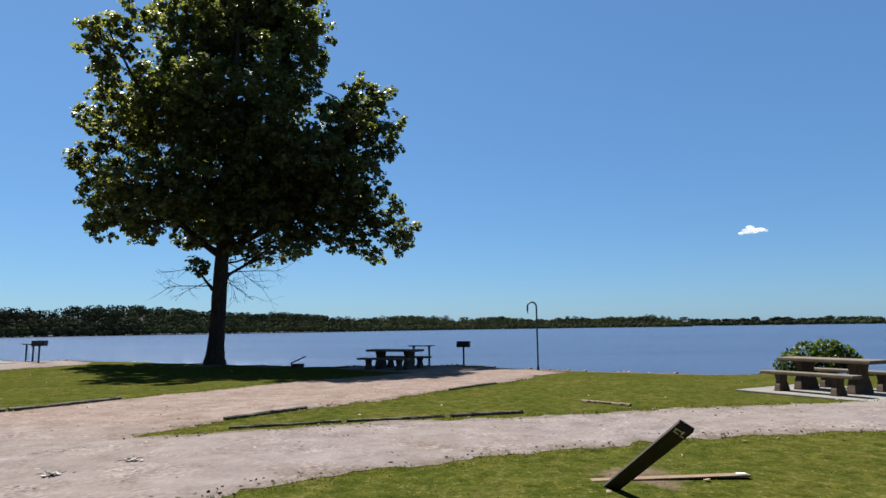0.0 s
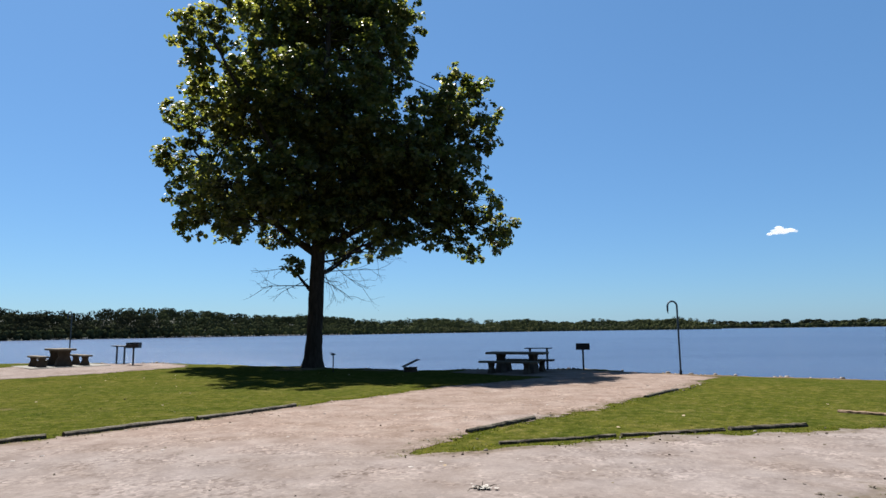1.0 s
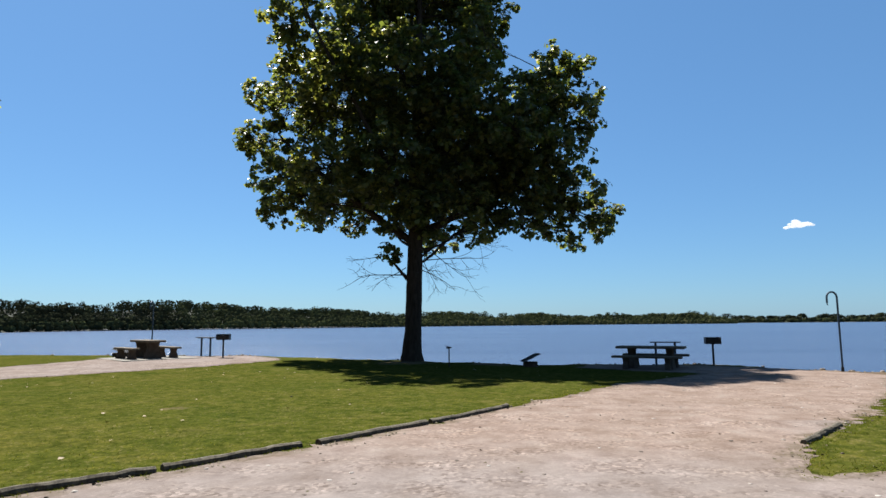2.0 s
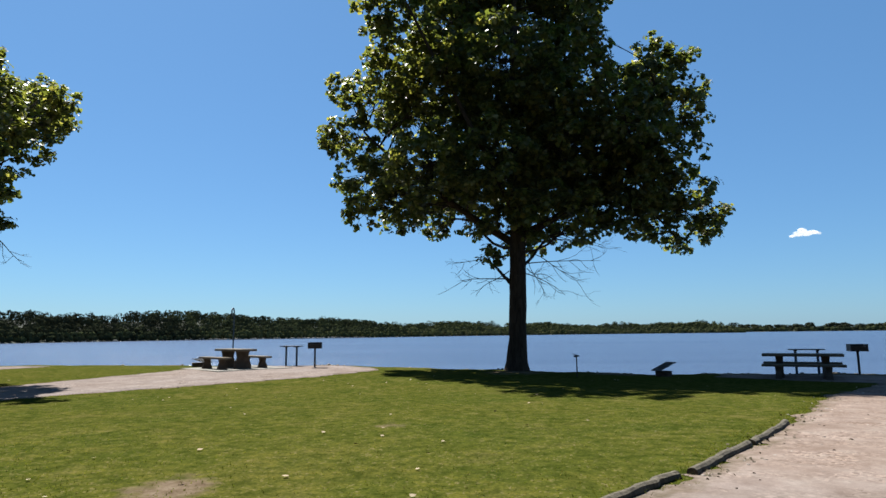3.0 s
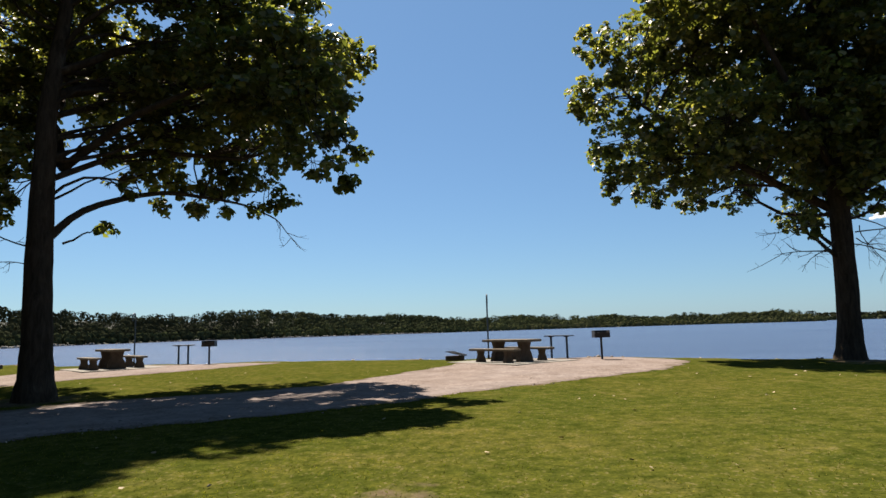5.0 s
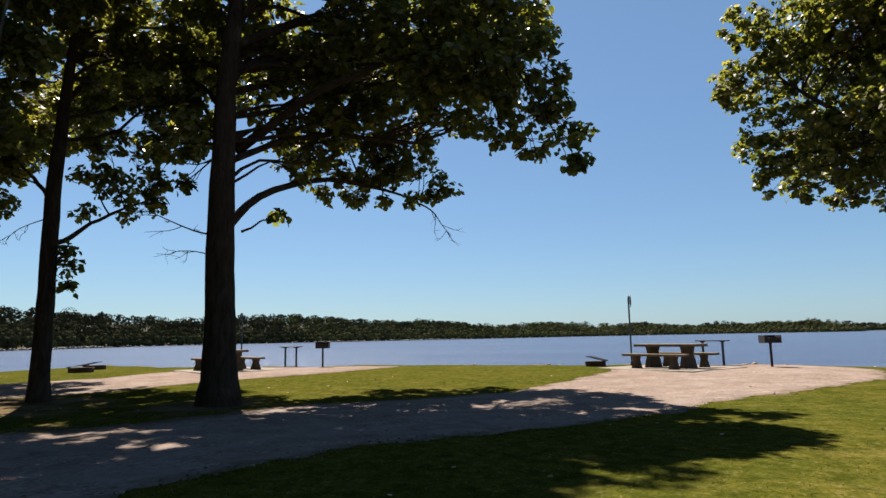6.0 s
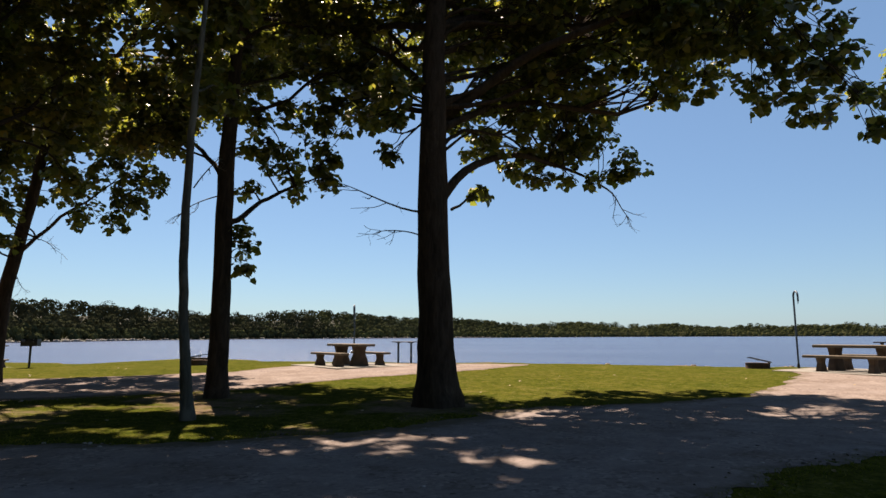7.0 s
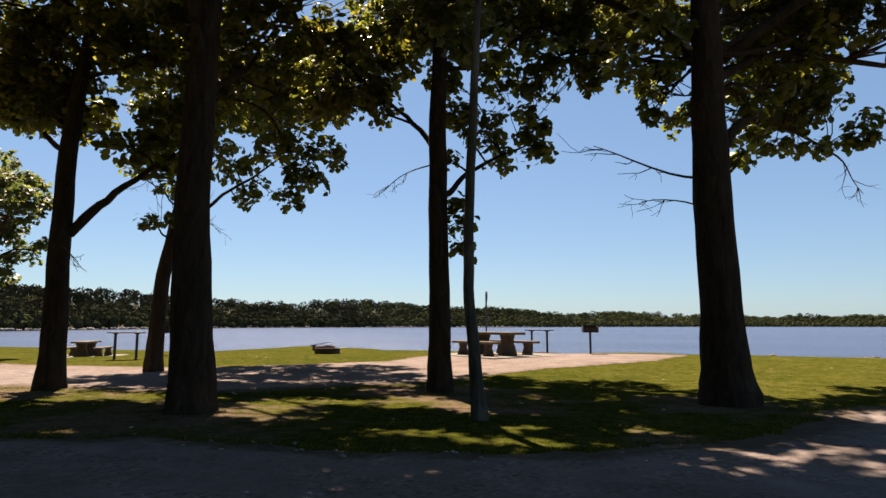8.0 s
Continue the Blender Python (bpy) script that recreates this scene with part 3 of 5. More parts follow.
def build_unseen_woods():
    """Unseen woods that close the place behind the camera, across the road, blocking sky light."""
    rg = np.random.default_rng(12)
    pts, _ = along(BEHIND, 3.2)
    nrm = -inland(pts)
    vs, stems = [], []
    for row, n in ((0, 620), (5, 420), (10, 300)):
        for (x, y), (nx, ny) in zip(pts, nrm):
            sg = -1 if ny > 0 else 1
            x0, y0 = x + sg * nx * row + rg.uniform(-1.2, 1.2), y + sg * ny * row + rg.uniform(-1.2, 1.2)
            h = rg.uniform(17, 24)
            d = rg.standard_normal((n, 3))
            d /= np.linalg.norm(d, axis=1)[:, None]
            c = np.array([x0, y0, 0.3 + h * 0.55]) + d * rg.uniform(0.35, 1.0, (n, 1)) * (3.2, 3.2, h * 0.47) * (1 + 0.22 * np.sin(d[:, :1] * 7 + x0) * np.sin(d[:, 2:] * 9))
            a = rg.standard_normal((n, 3))
            a /= np.linalg.norm(a, axis=1)[:, None]
            b = np.cross(a, rg.standard_normal((n, 3)))
            b /= np.linalg.norm(b, axis=1)[:, None]
            w = rg.uniform(0.3, 0.62, (n, 1))
            vs.append(np.stack([c - a * w, c + b * w * 0.9, c + a * w, c - b * w * 0.9], 1).reshape(-1, 3))
            stems.append(tube_arrays(bent((x0, y0, -0.1), (x0 + rg.normal(0, 0.5), y0 + rg.normal(0, 0.5), h * 0.8), rg, 0, 6), np.linspace(0.24, 0.05, 6), 7))
    v = np.concatenate(vs)
    me = mesh_np("unseen_woods", v, np.arange(len(v)).reshape(-1, 4), WOODS)
    a = me.attributes.new("tint", "FLOAT", "POINT")
    a.data.foreach_set("value", np.repeat(rg.uniform(0.25, 0.6, len(v) // 4), 4).astype(np.float32))
    tagged(part("unseen_woods", me, WOODS), "unseen green woods added across the road to block sky light", "woods", kind="stuff")
    v, f = joined(stems)
    tagged(part("unseen_trunks", mesh_np("unseen_trunks", v, f, BARK, True), BARK), "bare trunks in the unseen woods added across the road", "trunks", kind="stuff")


build_unseen_woods()


def build_cloud():
    rg = np.random.default_rng(5)
    bm = bmesh.new()
    for i in range(46):
        u = rg.uniform(-1, 1)
        top = 17 * math.exp(-((u + 0.25) / 0.38) ** 2) + 10 * math.exp(-((u - 0.6) / 0.25) ** 2)
        r = rg.uniform(4.5, 8.5) * (1.05 - 0.45 * abs(u))
        bmesh.ops.create_icosphere(bm, subdivisions=3, radius=r, matrix=Matrix.Translation((u * 38, rg.normal(0, 5), -3 + 2 * u + rg.uniform(0, 1) * top)) @ Matrix.Diagonal((1.4, 1, 0.8, 1)))
    for f in bm.faces:
        f.smooth = True
    ob = part("cloud", bm, CLOUD)
    ob.matrix_world = pose(905, 2000, 296, 0, 0, -24)
    tagged(ob, "small white puff of cloud", "cloud", kind="structure")


build_cloud()


# ---- trees ----
def leaf_arrays(centers, size, rg, droop=0.35):
    """Folded lobed leaves of two quads each, one at every centre."""
    n = len(centers)
    up = rg.standard_normal((n, 3)) * 0.75 + (0, 0, 0.75)
    up /= np.linalg.norm(up, axis=1)[:, None]
    tip = rg.standard_normal((n, 3)) + (0, 0, -droop)
    tip -= (tip * up).sum(1)[:, None] * up
    tip /= np.linalg.norm(tip, axis=1)[:, None] + 1e-9
    side = np.cross(up, tip)
    s = size * rg.uniform(0.65, 1.25, (n, 1))
    fold = rg.uniform(0.05, 0.35, (n, 1))
    a = centers - tip * s * 0.5
    e = centers + tip * s * 0.55
    out = [a]
    for sg in (1, -1):
        out.append(a + tip * s * 0.28 + sg * side * s * 0.52 + up * s * fold * 0.5)
        out.append(a + tip * s * 0.68 + sg * side * s * 0.36 + up * s * fold * 0.4)
    v = np.stack([out[0], out[1], out[2], e, out[4], out[3]], 1).reshape(-1, 3)
    b = np.arange(n)[:, None] * 6
    f = np.concatenate([b + (0, 1, 2, 3), b + (0, 3, 4, 5)], 0)
    return v, f


def tuft_arrays(centers, radius, size, per, rg):
    """Leafy tufts: lobed leaves that lap over one another round the end of a twig."""
    n = len(centers)
    reach = radius * rg.uniform(0.7, 1.3, (n, 1, 1)) * rg.uniform(0.75, 1.25, (n, 1, 3))
    d = rg.standard_normal((n, per, 3)) * (1, 1, 0.85) + (0, 0, 0.15)
    d /= np.linalg.norm(d, axis=2)[..., None]
    c = (centers[:, None] + d * reach * rg.uniform(0.15, 1.0, (n, per, 1)) ** 0.5 * (1, 1, 0.8)).reshape(-1, 3)
    d = d.reshape(-1, 3)
    up = d * 0.6 + (0, 0, 0.65) + rg.normal(0, 0.32, d.shape)
    up /= np.linalg.norm(up, axis=1)[:, None]
    tip = d * (1, 1, 0.3) + (0, 0, -0.4) + rg.normal(0, 0.4, d.shape)
    tip -= (tip * up).sum(1)[:, None] * up
    tip /= np.linalg.norm(tip, axis=1)[:, None] + 1e-9
    side = np.cross(up, tip)
    s = size * rg.uniform(0.6, 1.25, (len(c), 1))
    fold = rg.uniform(-0.1, 0.3, (len(c), 1))
    a = c - tip * s * 0.5
    e = c + tip * s * 0.42 - up * s * 0.12
    w = [a]
    for sg in (1, -1):
        w.append(a + tip * s * 0.20 + sg * side * s * 0.58 + up * s * fold * 0.4)
        w.append(a + tip * s * 0.62 + sg * side * s * 0.40 + up * s * fold * 0.3)
    v = np.stack([w[0], w[1], w[2], e, w[4], w[3]], 1).reshape(-1, 3)
    b = np.arange(len(c))[:, None] * 6
    return v, np.concatenate([b + (0, 1, 2, 3), b + (0, 3, 4, 5)], 0)


# places on the ground that the sun reaches through gaps in the crowns: x, y, half width, half depth
SUN_GAPS = [(-33.3, 13.5, 0.6, 0.16), (-32.7, 14.1, 0.7, 0.2), (-32.1, 14.75, 0.8, 0.22), (-31.3, 15.5, 0.6, 0.2), (-30.2, 14.3, 0.5, 0.32), (-29.8, 13.5, 0.45, 0.22), (-31.1, 12.4, 0.6, 0.25),
            (-29.9, 16.7, 0.6, 0.2), (-26.5, 18.6, 0.8, 0.3), (-24.0, 18.6, 0.8, 0.35), (-37.4, 16.8, 1.0, 0.25), (-36.4, 15.6, 0.8, 0.3), (-34.6, 14.7, 0.9, 0.3), (-34.6, 15.8, 0.8, 0.2),
            (-32.9, 15.7, 0.6, 0.22), (-36.2, 16.2, 0.5, 0.15), (-40.0, 18.3, 0.9, 0.25), (-38.4, 19.8, 1.0, 0.25), (-39.2, 13.6, 0.6, 0.2), (-35.6, 14.9, 0.5, 0.2), (-42.0, 19.4, 0.8, 0.3),
            (-32.2, 14.1, 0.45, 0.16), (-31.7, 14.7, 0.50, 0.16), (-31.4, 14.4, 0.40, 0.14), (-31.8, 14.9, 0.40, 0.12), (-32.5, 13.8, 0.35, 0.12), (-31.3, 15.2, 0.40, 0.12)]


def sunlit(c):
    """Which of the points c would keep the sun from one of those places."""
    gx, gy = c[:, 0] - SUN_FROM.x / SUN_FROM.z * c[:, 2], c[:, 1] - SUN_FROM.y / SUN_FROM.z * c[:, 2]
    hit = np.zeros(len(c), bool)
    for x, y, a, b in SUN_GAPS:
        hit |= ((gx - x) / (a * 0.8 + 0.05)) ** 2 + ((gy - y) / (b * 0.7 + 0.06)) ** 2 < 1 + 0.6 * np.sin(gx * 9 + gy * 7)
    return hit


def build_tree(label, trunk, groups, leaves, size, seed, bark=None, leaf=None, clump=0.55, dead=(), group="lakeside sycamores", name="sycamore_tree", per=22):
    """trunk: (x, y, z, radius) from the ground up. groups: (limb line or None for the leader, its radius, lobes (x, y, z, r), leaf material or None). dead: bare twigs from a to b."""
    rg = np.random.default_rng(seed)
    bark, leaf = bark or BARK, leaf or LEAF
    tr = np.asarray(trunk, float)
    foot = tr[0, :3].copy()
    tree = thing(name, Matrix.Translation(foot), label, "tree", group)
    # trunk with a flared foot
    n, sides = 34, 20
    zs = np.linspace(tr[0, 2], tr[-1, 2], n)
    zs = tr[0, 2] + (zs - tr[0, 2]) ** 1.5 / (tr[-1, 2] - tr[0, 2]) ** 0.5
    pts = np.stack([np.interp(zs, tr[:, 2], tr[:, 0]), np.interp(zs, tr[:, 2], tr[:, 1]), zs], 1)
    rad = np.interp(zs, tr[:, 2], tr[:, 3])
    wob = np.cumsum(rg.normal(0, 0.005, (n, 2)), 0)
    pts[6:, :2] += wob[6:] - wob[5]
    v, f = tube_arrays(pts, rad, sides, seed, 0.025)
    v = v.reshape(n, sides, 3)
    low = zs - tr[0, 2]
    ang = np.linspace(0, 2 * np.pi, sides, endpoint=False)
    flare = 1 + 0.14 * np.exp(-low / 0.35)[:, None] * (1 + 0.9 * np.sin(ang * 5 + seed)[None, :])
    v[:, :, :2] = pts[:, None, :2] + (v[:, :, :2] - pts[:, None, :2]) * flare[..., None]
    v[0, :, 2] -= 0.12
    part("trunk", mesh_np("trunk", v.reshape(-1, 3) - foot, f, bark, True), bark, tree)
    every = np.concatenate([np.asarray(g[2], float) for g in groups])
    total = (every[:, 3] ** 2).sum()
    crowns, twigs = {}, []
    for gk, (line, r0, lobes, mat) in enumerate(groups):
        if line is None:
            way, wr = pts[4:], rad[4:]
        else:
            key = np.asarray(line, float)
            t = np.linspace(0, len(key) - 1, 14)
            way = np.stack([np.interp(t, np.arange(len(key)), key[:, c]) for c in range(3)], 1)
            way[1:-1] = (way[:-2] + way[1:-1] * 2 + way[2:]) / 4
            way[2:] += np.cumsum(rg.normal(0, 0.025, (12, 3)), 0)
            wr = r0 * np.linspace(1, 0.25, 14)
            v, f = tube_arrays(way, wr, 10, seed + gk, 0.04)
            part("limb", mesh_np("limb", v - foot, f, bark, True), bark, tree)
        for x, y, z, r in lobes:
            c0 = np.array([x, y, z], float)
            cost = np.linalg.norm(way - c0, axis=1) + np.clip(way[:, 2] - z + 0.35 * np.hypot(way[:, 0] - x, way[:, 1] - y), 0, 99) * 1.5
            k = int(np.argmin(cost))
            arm = bent(way[k], c0, rg, 0.05, 7)
            ra = min(float(wr[k]) * 0.6, 0.014 + 0.013 * np.linalg.norm(way[k] - c0) ** 0.9)
            twigs.append(tube_arrays(arm, np.linspace(ra, ra * 0.35, 7), 6))
            want = max(3, int(r * r / total * leaves / per))
            d = rg.standard_normal((want * 3, 3))
            d /= np.linalg.norm(d, axis=1)[:, None]
            c = c0 + d * (r * rg.uniform(0.12, 1.0, (len(d), 1)) ** 0.45) * (1, 1, 0.9)
            deep = np.min(np.linalg.norm(c[:, None] - every[None, :, :3], axis=2) / every[None, :, 3], axis=1)
            c = c[(deep > 0.5) | (rg.random(len(c)) < 0.5)][:want]
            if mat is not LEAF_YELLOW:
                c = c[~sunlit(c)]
            crowns.setdefault((mat or leaf).name, [mat or leaf, []])[1].append(c)
            if not len(c):
                continue
            for q in c[:: 1 if r < 1 else 2]:
                twigs.append(tube_arrays(bent(arm[int(rg.integers(3, 7))], q, rg, 0.04, 4), np.linspace(ra * 0.28 + 0.003, 0.006, 4), 4))
    for mat, cs in crowns.values():
        c = np.concatenate(cs)
        v, f = tuft_arrays(c, clump, size, per, rg)
        part("crown", mesh_np("crown", v - foot, f, mat), mat, tree)["kind"] = "stuff"
    v, f = joined(twigs)
    part("branchwork", mesh_np("branchwork", v - foot, f, bark, True), bark, tree)["kind"] = "stuff"
    # bare dead twigs below the crown
    for a, b, r in dead:
        main = bent(a, b, rg, 0.05, 8)
        ch = [tube_arrays(main, np.linspace(r, 0.006, 8), 6)]
        far = np.linalg.norm(np.subtract(b, a))
        for _ in range(6):
            s = main[int(rg.integers(2, 7))]
            e = s + rg.normal(0, 0.16, 3) * far + np.subtract(b, a) * 0.2 + (0, 0, -0.06 * far)
            side = bent(s, e, rg, -0.06, 6)
            ch.append(tube_arrays(side, np.linspace(r * 0.4, 0.004, 6), 5))
            for _ in range(2):
                e2 = side[4] + rg.normal(0, 0.09, 3) * far
                ch.append(tube_arrays(bent(side[3], e2, rg, 0, 4), np.linspace(r * 0.2, 0.003, 4), 4))
        v, f = joined(ch)
        part("dead_branch", mesh_np("dead_branch", v - foot, f, TWIG, True), TWIG, tree, "bare dead twigs")
    return tree


def rounded(lobes, cx, cy, reach, seed, front=0.40):
    """Gives each lobe company in front of and behind it, so that the crown is round."""
    rg = np.random.default_rng(seed)
    out = []
    for x, z, r in lobes:
        dx = x - cx
        room = math.sqrt(max(0.0, reach * reach - dx * dx))
        out.append((x, cy + rg.uniform(-0.4, 0.4), z, r))
        if room > r * 1.2:
            for sg in (-1, 1):
                out.append((cx + dx * 0.82, cy + room * (rg.uniform(0.5, 0.66) if sg > 0 else -rg.uniform(0.85, 1.1) * front), z + rg.uniform(-0.4, 0.4), r * 0.85))
    return out


def shade_canopy(x, y, reach, low, high, count, seed):
    """The unseen high part of a crown, added for shade: lobes that close up towards its top."""
    rg = np.random.default_rng(seed)
    out = []
    for k in range(count):
        u = (k + rg.random()) / count
        a, d = k * 2.4 + rg.uniform(-0.3, 0.3), reach * math.sqrt(max(0.05, 1 - u ** 1.7)) * rg.uniform(0.35, 1.0)
        out.append((x + d * math.cos(a), y + d * math.sin(a), low + (high - low) * u, rg.uniform(0.8, 1.25)))
    return out


# the lone sycamore by the lane
LONE_TOP = [(-11.2, 19.2, 2.0), (-14.7, 18.4, 1.9), (-8.4, 18.2, 1.8), (-12.0, 17.5, 2.7), (-14.3, 15.1, 2.4), (-8.6, 16.4, 1.9), (-8.8, 14.0, 1.5)]
LONE_LEFT = [(-17.4, 12.1, 1.8), (-18.6, 10.2, 1.4), (-15.0, 11.9, 2.5), (-17.9, 8.2, 1.45), (-18.1, 6.8, 0.85), (-15.4, 8.1, 2.2), (-15.9, 6.4, 0.8), (-13.6, 7.2, 1.1), (-19.3, 10.1, 0.75), (-18.8, 12.3, 0.8)]
LONE_MID = [(-11.9, 12.4, 2.6), (-9.8, 11.6, 1.9), (-12.3, 8.8, 2.5), (-9.2, 8.7, 2.1), (-10.8, 5.9, 1.1), (-8.4, 6.1, 1.05), (-9.4, 9.9, 1.4), (-8.4, 7.6, 1.2), (-10.2, 7.2, 1.3)]
LONE_RIGHT = [(-5.3, 31.3, 12.6, 1.45), (-5.6, 30.2, 11.6, 1.2), (-4.3, 31.3, 11.0, 1.15), (-6.2, 31.6, 10.2, 1.7), (-6.4, 29.6, 9.4, 1.4), (-7.4, 31.0, 10.4, 1.2), (-6.2, 31.3, 8.0, 1.8), (-4.4, 31.4, 7.5, 1.35),
              (-3.1, 31.7, 6.7, 0.85), (-3.3, 31.8, 5.7, 0.85), (-4.6, 31.7, 5.3, 0.75), (-5.6, 31.5, 5.9, 0.9), (-6.9, 30.8, 5.9, 0.95), (-8.0, 30.6, 6.9, 1.1), (-4.8, 30.4, 8.8, 1.2)]
LONE_BACK = [(-4.1, 31.2, 13.3, 0.72), (-3.5, 31.2, 11.8, 0.61), (-3.7, 31.2, 10.5, 0.61), (-5.1, 31.6, 13.8, 0.72), (-6.6, 32.6, 12.6, 1.3), (-5.4, 33.0, 13.2, 1.0), (-7.6, 33.0, 10.6, 1.5), (-8.2, 32.8, 8.4, 1.5), (-7.2, 28.2, 9.6, 1.3)]
LONE_INNER = [(-12.3, 29.5, 5.7, 0.7), (-10.6, 29.4, 5.6, 0.7), (-11.4, 29.2, 6.7, 1.1), (-7.6, 30.0, 9.2, 1.5), (-6.6, 30.2, 7.4, 1.2), (-8.6, 27.2, 12.2, 1.0), (-8.9, 27.2, 14.0, 1.0), (-8.2, 27.4, 10.6, 1.0), (-5.2, 31.4, 6.9, 1.0), (-4.2, 31.5, 6.3, 0.75), (-5.4, 31.0, 9.9, 1.0),
              (-6.2, 30.6, 6.9, 1.0), (-7.4, 30.4, 6.6, 0.9), (-5.2, 31.0, 7.8, 0.9), (-7.0, 30.2, 8.2, 1.1), (-9.2, 29.8, 6.6, 0.9)]
LONE_FRONT = [(-16.4, 27.7, 15.2, 1.1), (-16.8, 27.9, 14.2, 0.9), (-15.6, 27.9, 13.6, 1.2), (-15.2, 27.8, 16.0, 1.2), (-14.0, 28.4, 12.0, 1.2)]
build_tree("tall lone sycamore with a dense dark crown, by the gravel lane",
           [(-11.5, 29.5, 0.05, 0.44), (-11.48, 29.5, 0.5, 0.39), (-11.42, 29.5, 1.5, 0.34), (-11.38, 29.5, 3.4, 0.33), (-11.3, 29.6, 6.5, 0.29), (-11.25, 30.2, 12, 0.18), (-11.2, 30.6, 21, 0.04)],
           [(None, 0, rounded(LONE_TOP, -11.6, 31.8, 4.0, 11), None), (None, 0, rounded(LONE_MID, -11.6, 30.9, 5.8, 12), None),
            ([(-11.3, 29.6, 4.9), (-13.6, 30.2, 6.6), (-16.4, 30.6, 8.8), (-18.0, 30.8, 10.4)], 0.17, rounded(LONE_LEFT, -11.8, 31.0, 7.0, 13), None),
            ([(-11.3, 29.6, 5.2), (-9.0, 30.4, 6.6), (-6.4, 31.0, 8.4), (-5.2, 31.3, 11.2)], 0.17, LONE_RIGHT + LONE_BACK + LONE_INNER, None),
            ([(-11.3, 29.5, 6.0), (-12.8, 28.6, 9.0), (-15.0, 27.4, 13.0), (-15.8, 27.0, 14.8)], 0.12, LONE_FRONT, None),
            ([(-11.5, 29.4, 3.3), (-12.2, 29.4, 3.9), (-12.8, 29.6, 4.6)], 0.09, [(-12.6, 29.6, 4.7, 0.45), (-12.2, 29.4, 4.3, 0.25)], None)],
           118000, 0.195, 21, clump=0.31,
           dead=[((-11.8, 29.3, 3.6), (-13.7, 28.9, 3.5), 0.032), ((-11.7, 29.3, 3.9), (-13.0, 28.6, 2.9), 0.022), ((-11.1, 29.4, 3.8), (-9.6, 28.9, 2.9), 0.024), ((-11.0, 29.4, 4.2), (-8.2, 29.0, 4.2), 0.026), ((-11.0, 29.4, 4.0), (-9.9, 29.0, 3.4), 0.02),
                 ((-11.8, 29.3, 4.4), (-14.2, 29.0, 4.3), 0.022), ((-11.1, 29.3, 4.7), (-8.9, 28.9, 3.4), 0.024), ((-10.6, 29.3, 5.0), (-8.0, 29.0, 4.7), 0.02), ((-10.9, 29.3, 4.4), (-10.3, 28.8, 2.8), 0.018)])
# the big sycamore between two drives
BIG_REACH = [(-27.6, 20.0, 6.4, 0.55), (-28.2, 20.0, 6.8, 0.5), (-27.2, 20.4, 6.0, 0.36), (-28.0, 20.6, 7.4, 0.7), (-25.0, 18.8, 4.65, 0.38), (-24.9, 19.6, 5.1, 0.3), (-25.3, 19.6, 5.6, 0.4), (-25.3, 19.6, 6.5, 0.35), (-25.4, 19.6, 7.2, 0.4), (-25.8, 19.2, 5.1, 0.42), (-26.4, 19.3, 5.6, 0.55), (-25.5, 19.3, 5.9, 0.48), (-26.1, 19.6, 6.8, 0.7), (-26.8, 19.4, 6.7, 0.85), (-26.0, 20.2, 8.0, 0.7), (-26.9, 19.6, 8.0, 1.0),
             (-27.9, 19.4, 6.7, 0.65), (-28.1, 19.6, 7.9, 1.0), (-26.8, 20.6, 9.2, 0.95), (-26.9, 21.6, 7.6, 0.8), (-25.9, 22.7, 9.0, 0.6), (-26.2, 22.7, 8.2, 0.55), (-26.6, 22.7, 7.5, 0.5), (-27.4, 22.8, 9.2, 0.8), (-27.6, 22.8, 8.0, 0.6)]
BIG_FILL = [(-31.7, 20.0, 7.1, 0.42), (-30.9, 20.0, 7.4, 0.44), (-30.1, 20.0, 7.7, 0.46), (-31.2, 20.0, 6.3, 0.37), (-30.4, 20.0, 6.5, 0.41), (-31.7, 20.0, 8.1, 0.45), (-30.6, 20.6, 7.0, 0.8), (-29.4, 20.8, 6.7, 0.7), (-31.2, 20.2, 7.7, 0.7), (-31.0, 21.6, 6.5, 0.55), (-30.2, 19.6, 7.7, 0.7), (-28.6, 21.2, 7.4, 0.8), (-27.6, 22.4, 7.0, 0.7), (-31.3, 19.8, 6.0, 0.45), (-30.9, 20.6, 5.6, 0.4), (-30.2, 20.8, 6.0, 0.5), (-31.5, 20.4, 5.2, 0.3)]
BIG_TOP = [(-28.2, 20.4, 9.8, 1.2), (-29.4, 19.6, 8.5, 1.0), (-29.4, 20.0, 10.4, 1.4), (-28.2, 22.0, 8.8, 1.2), (-31.2, 20.6, 11.4, 1.6), (-33.4, 20.6, 11.0, 1.6), (-32.2, 20.6, 13.6, 1.7), (-30.2, 21.0, 12.8, 1.4), (-32.0, 20.6, 15.4, 1.1),
           (-30.6, 22.4, 9.8, 1.3), (-33.0, 22.0, 9.6, 1.2), (-34.6, 23.4, 8.8, 1.1), (-33.0, 24.0, 9.4, 1.1), (-31.4, 24.2, 9.6, 1.0), (-36.0, 23.0, 9.2, 1.0), (-33.0, 16.8, 9.6, 0.9), (-32.0, 17.8, 10.0, 0.9),
           (-31.2, 26.4, 10.0, 1.2), (-29.5, 26.1, 10.4, 1.1), (-33.0, 26.2, 10.4, 1.2), (-30.4, 25.4, 9.0, 0.9), (-28.4, 25.4, 9.6, 0.9), (-28.2, 24.4, 9.4, 0.8)]
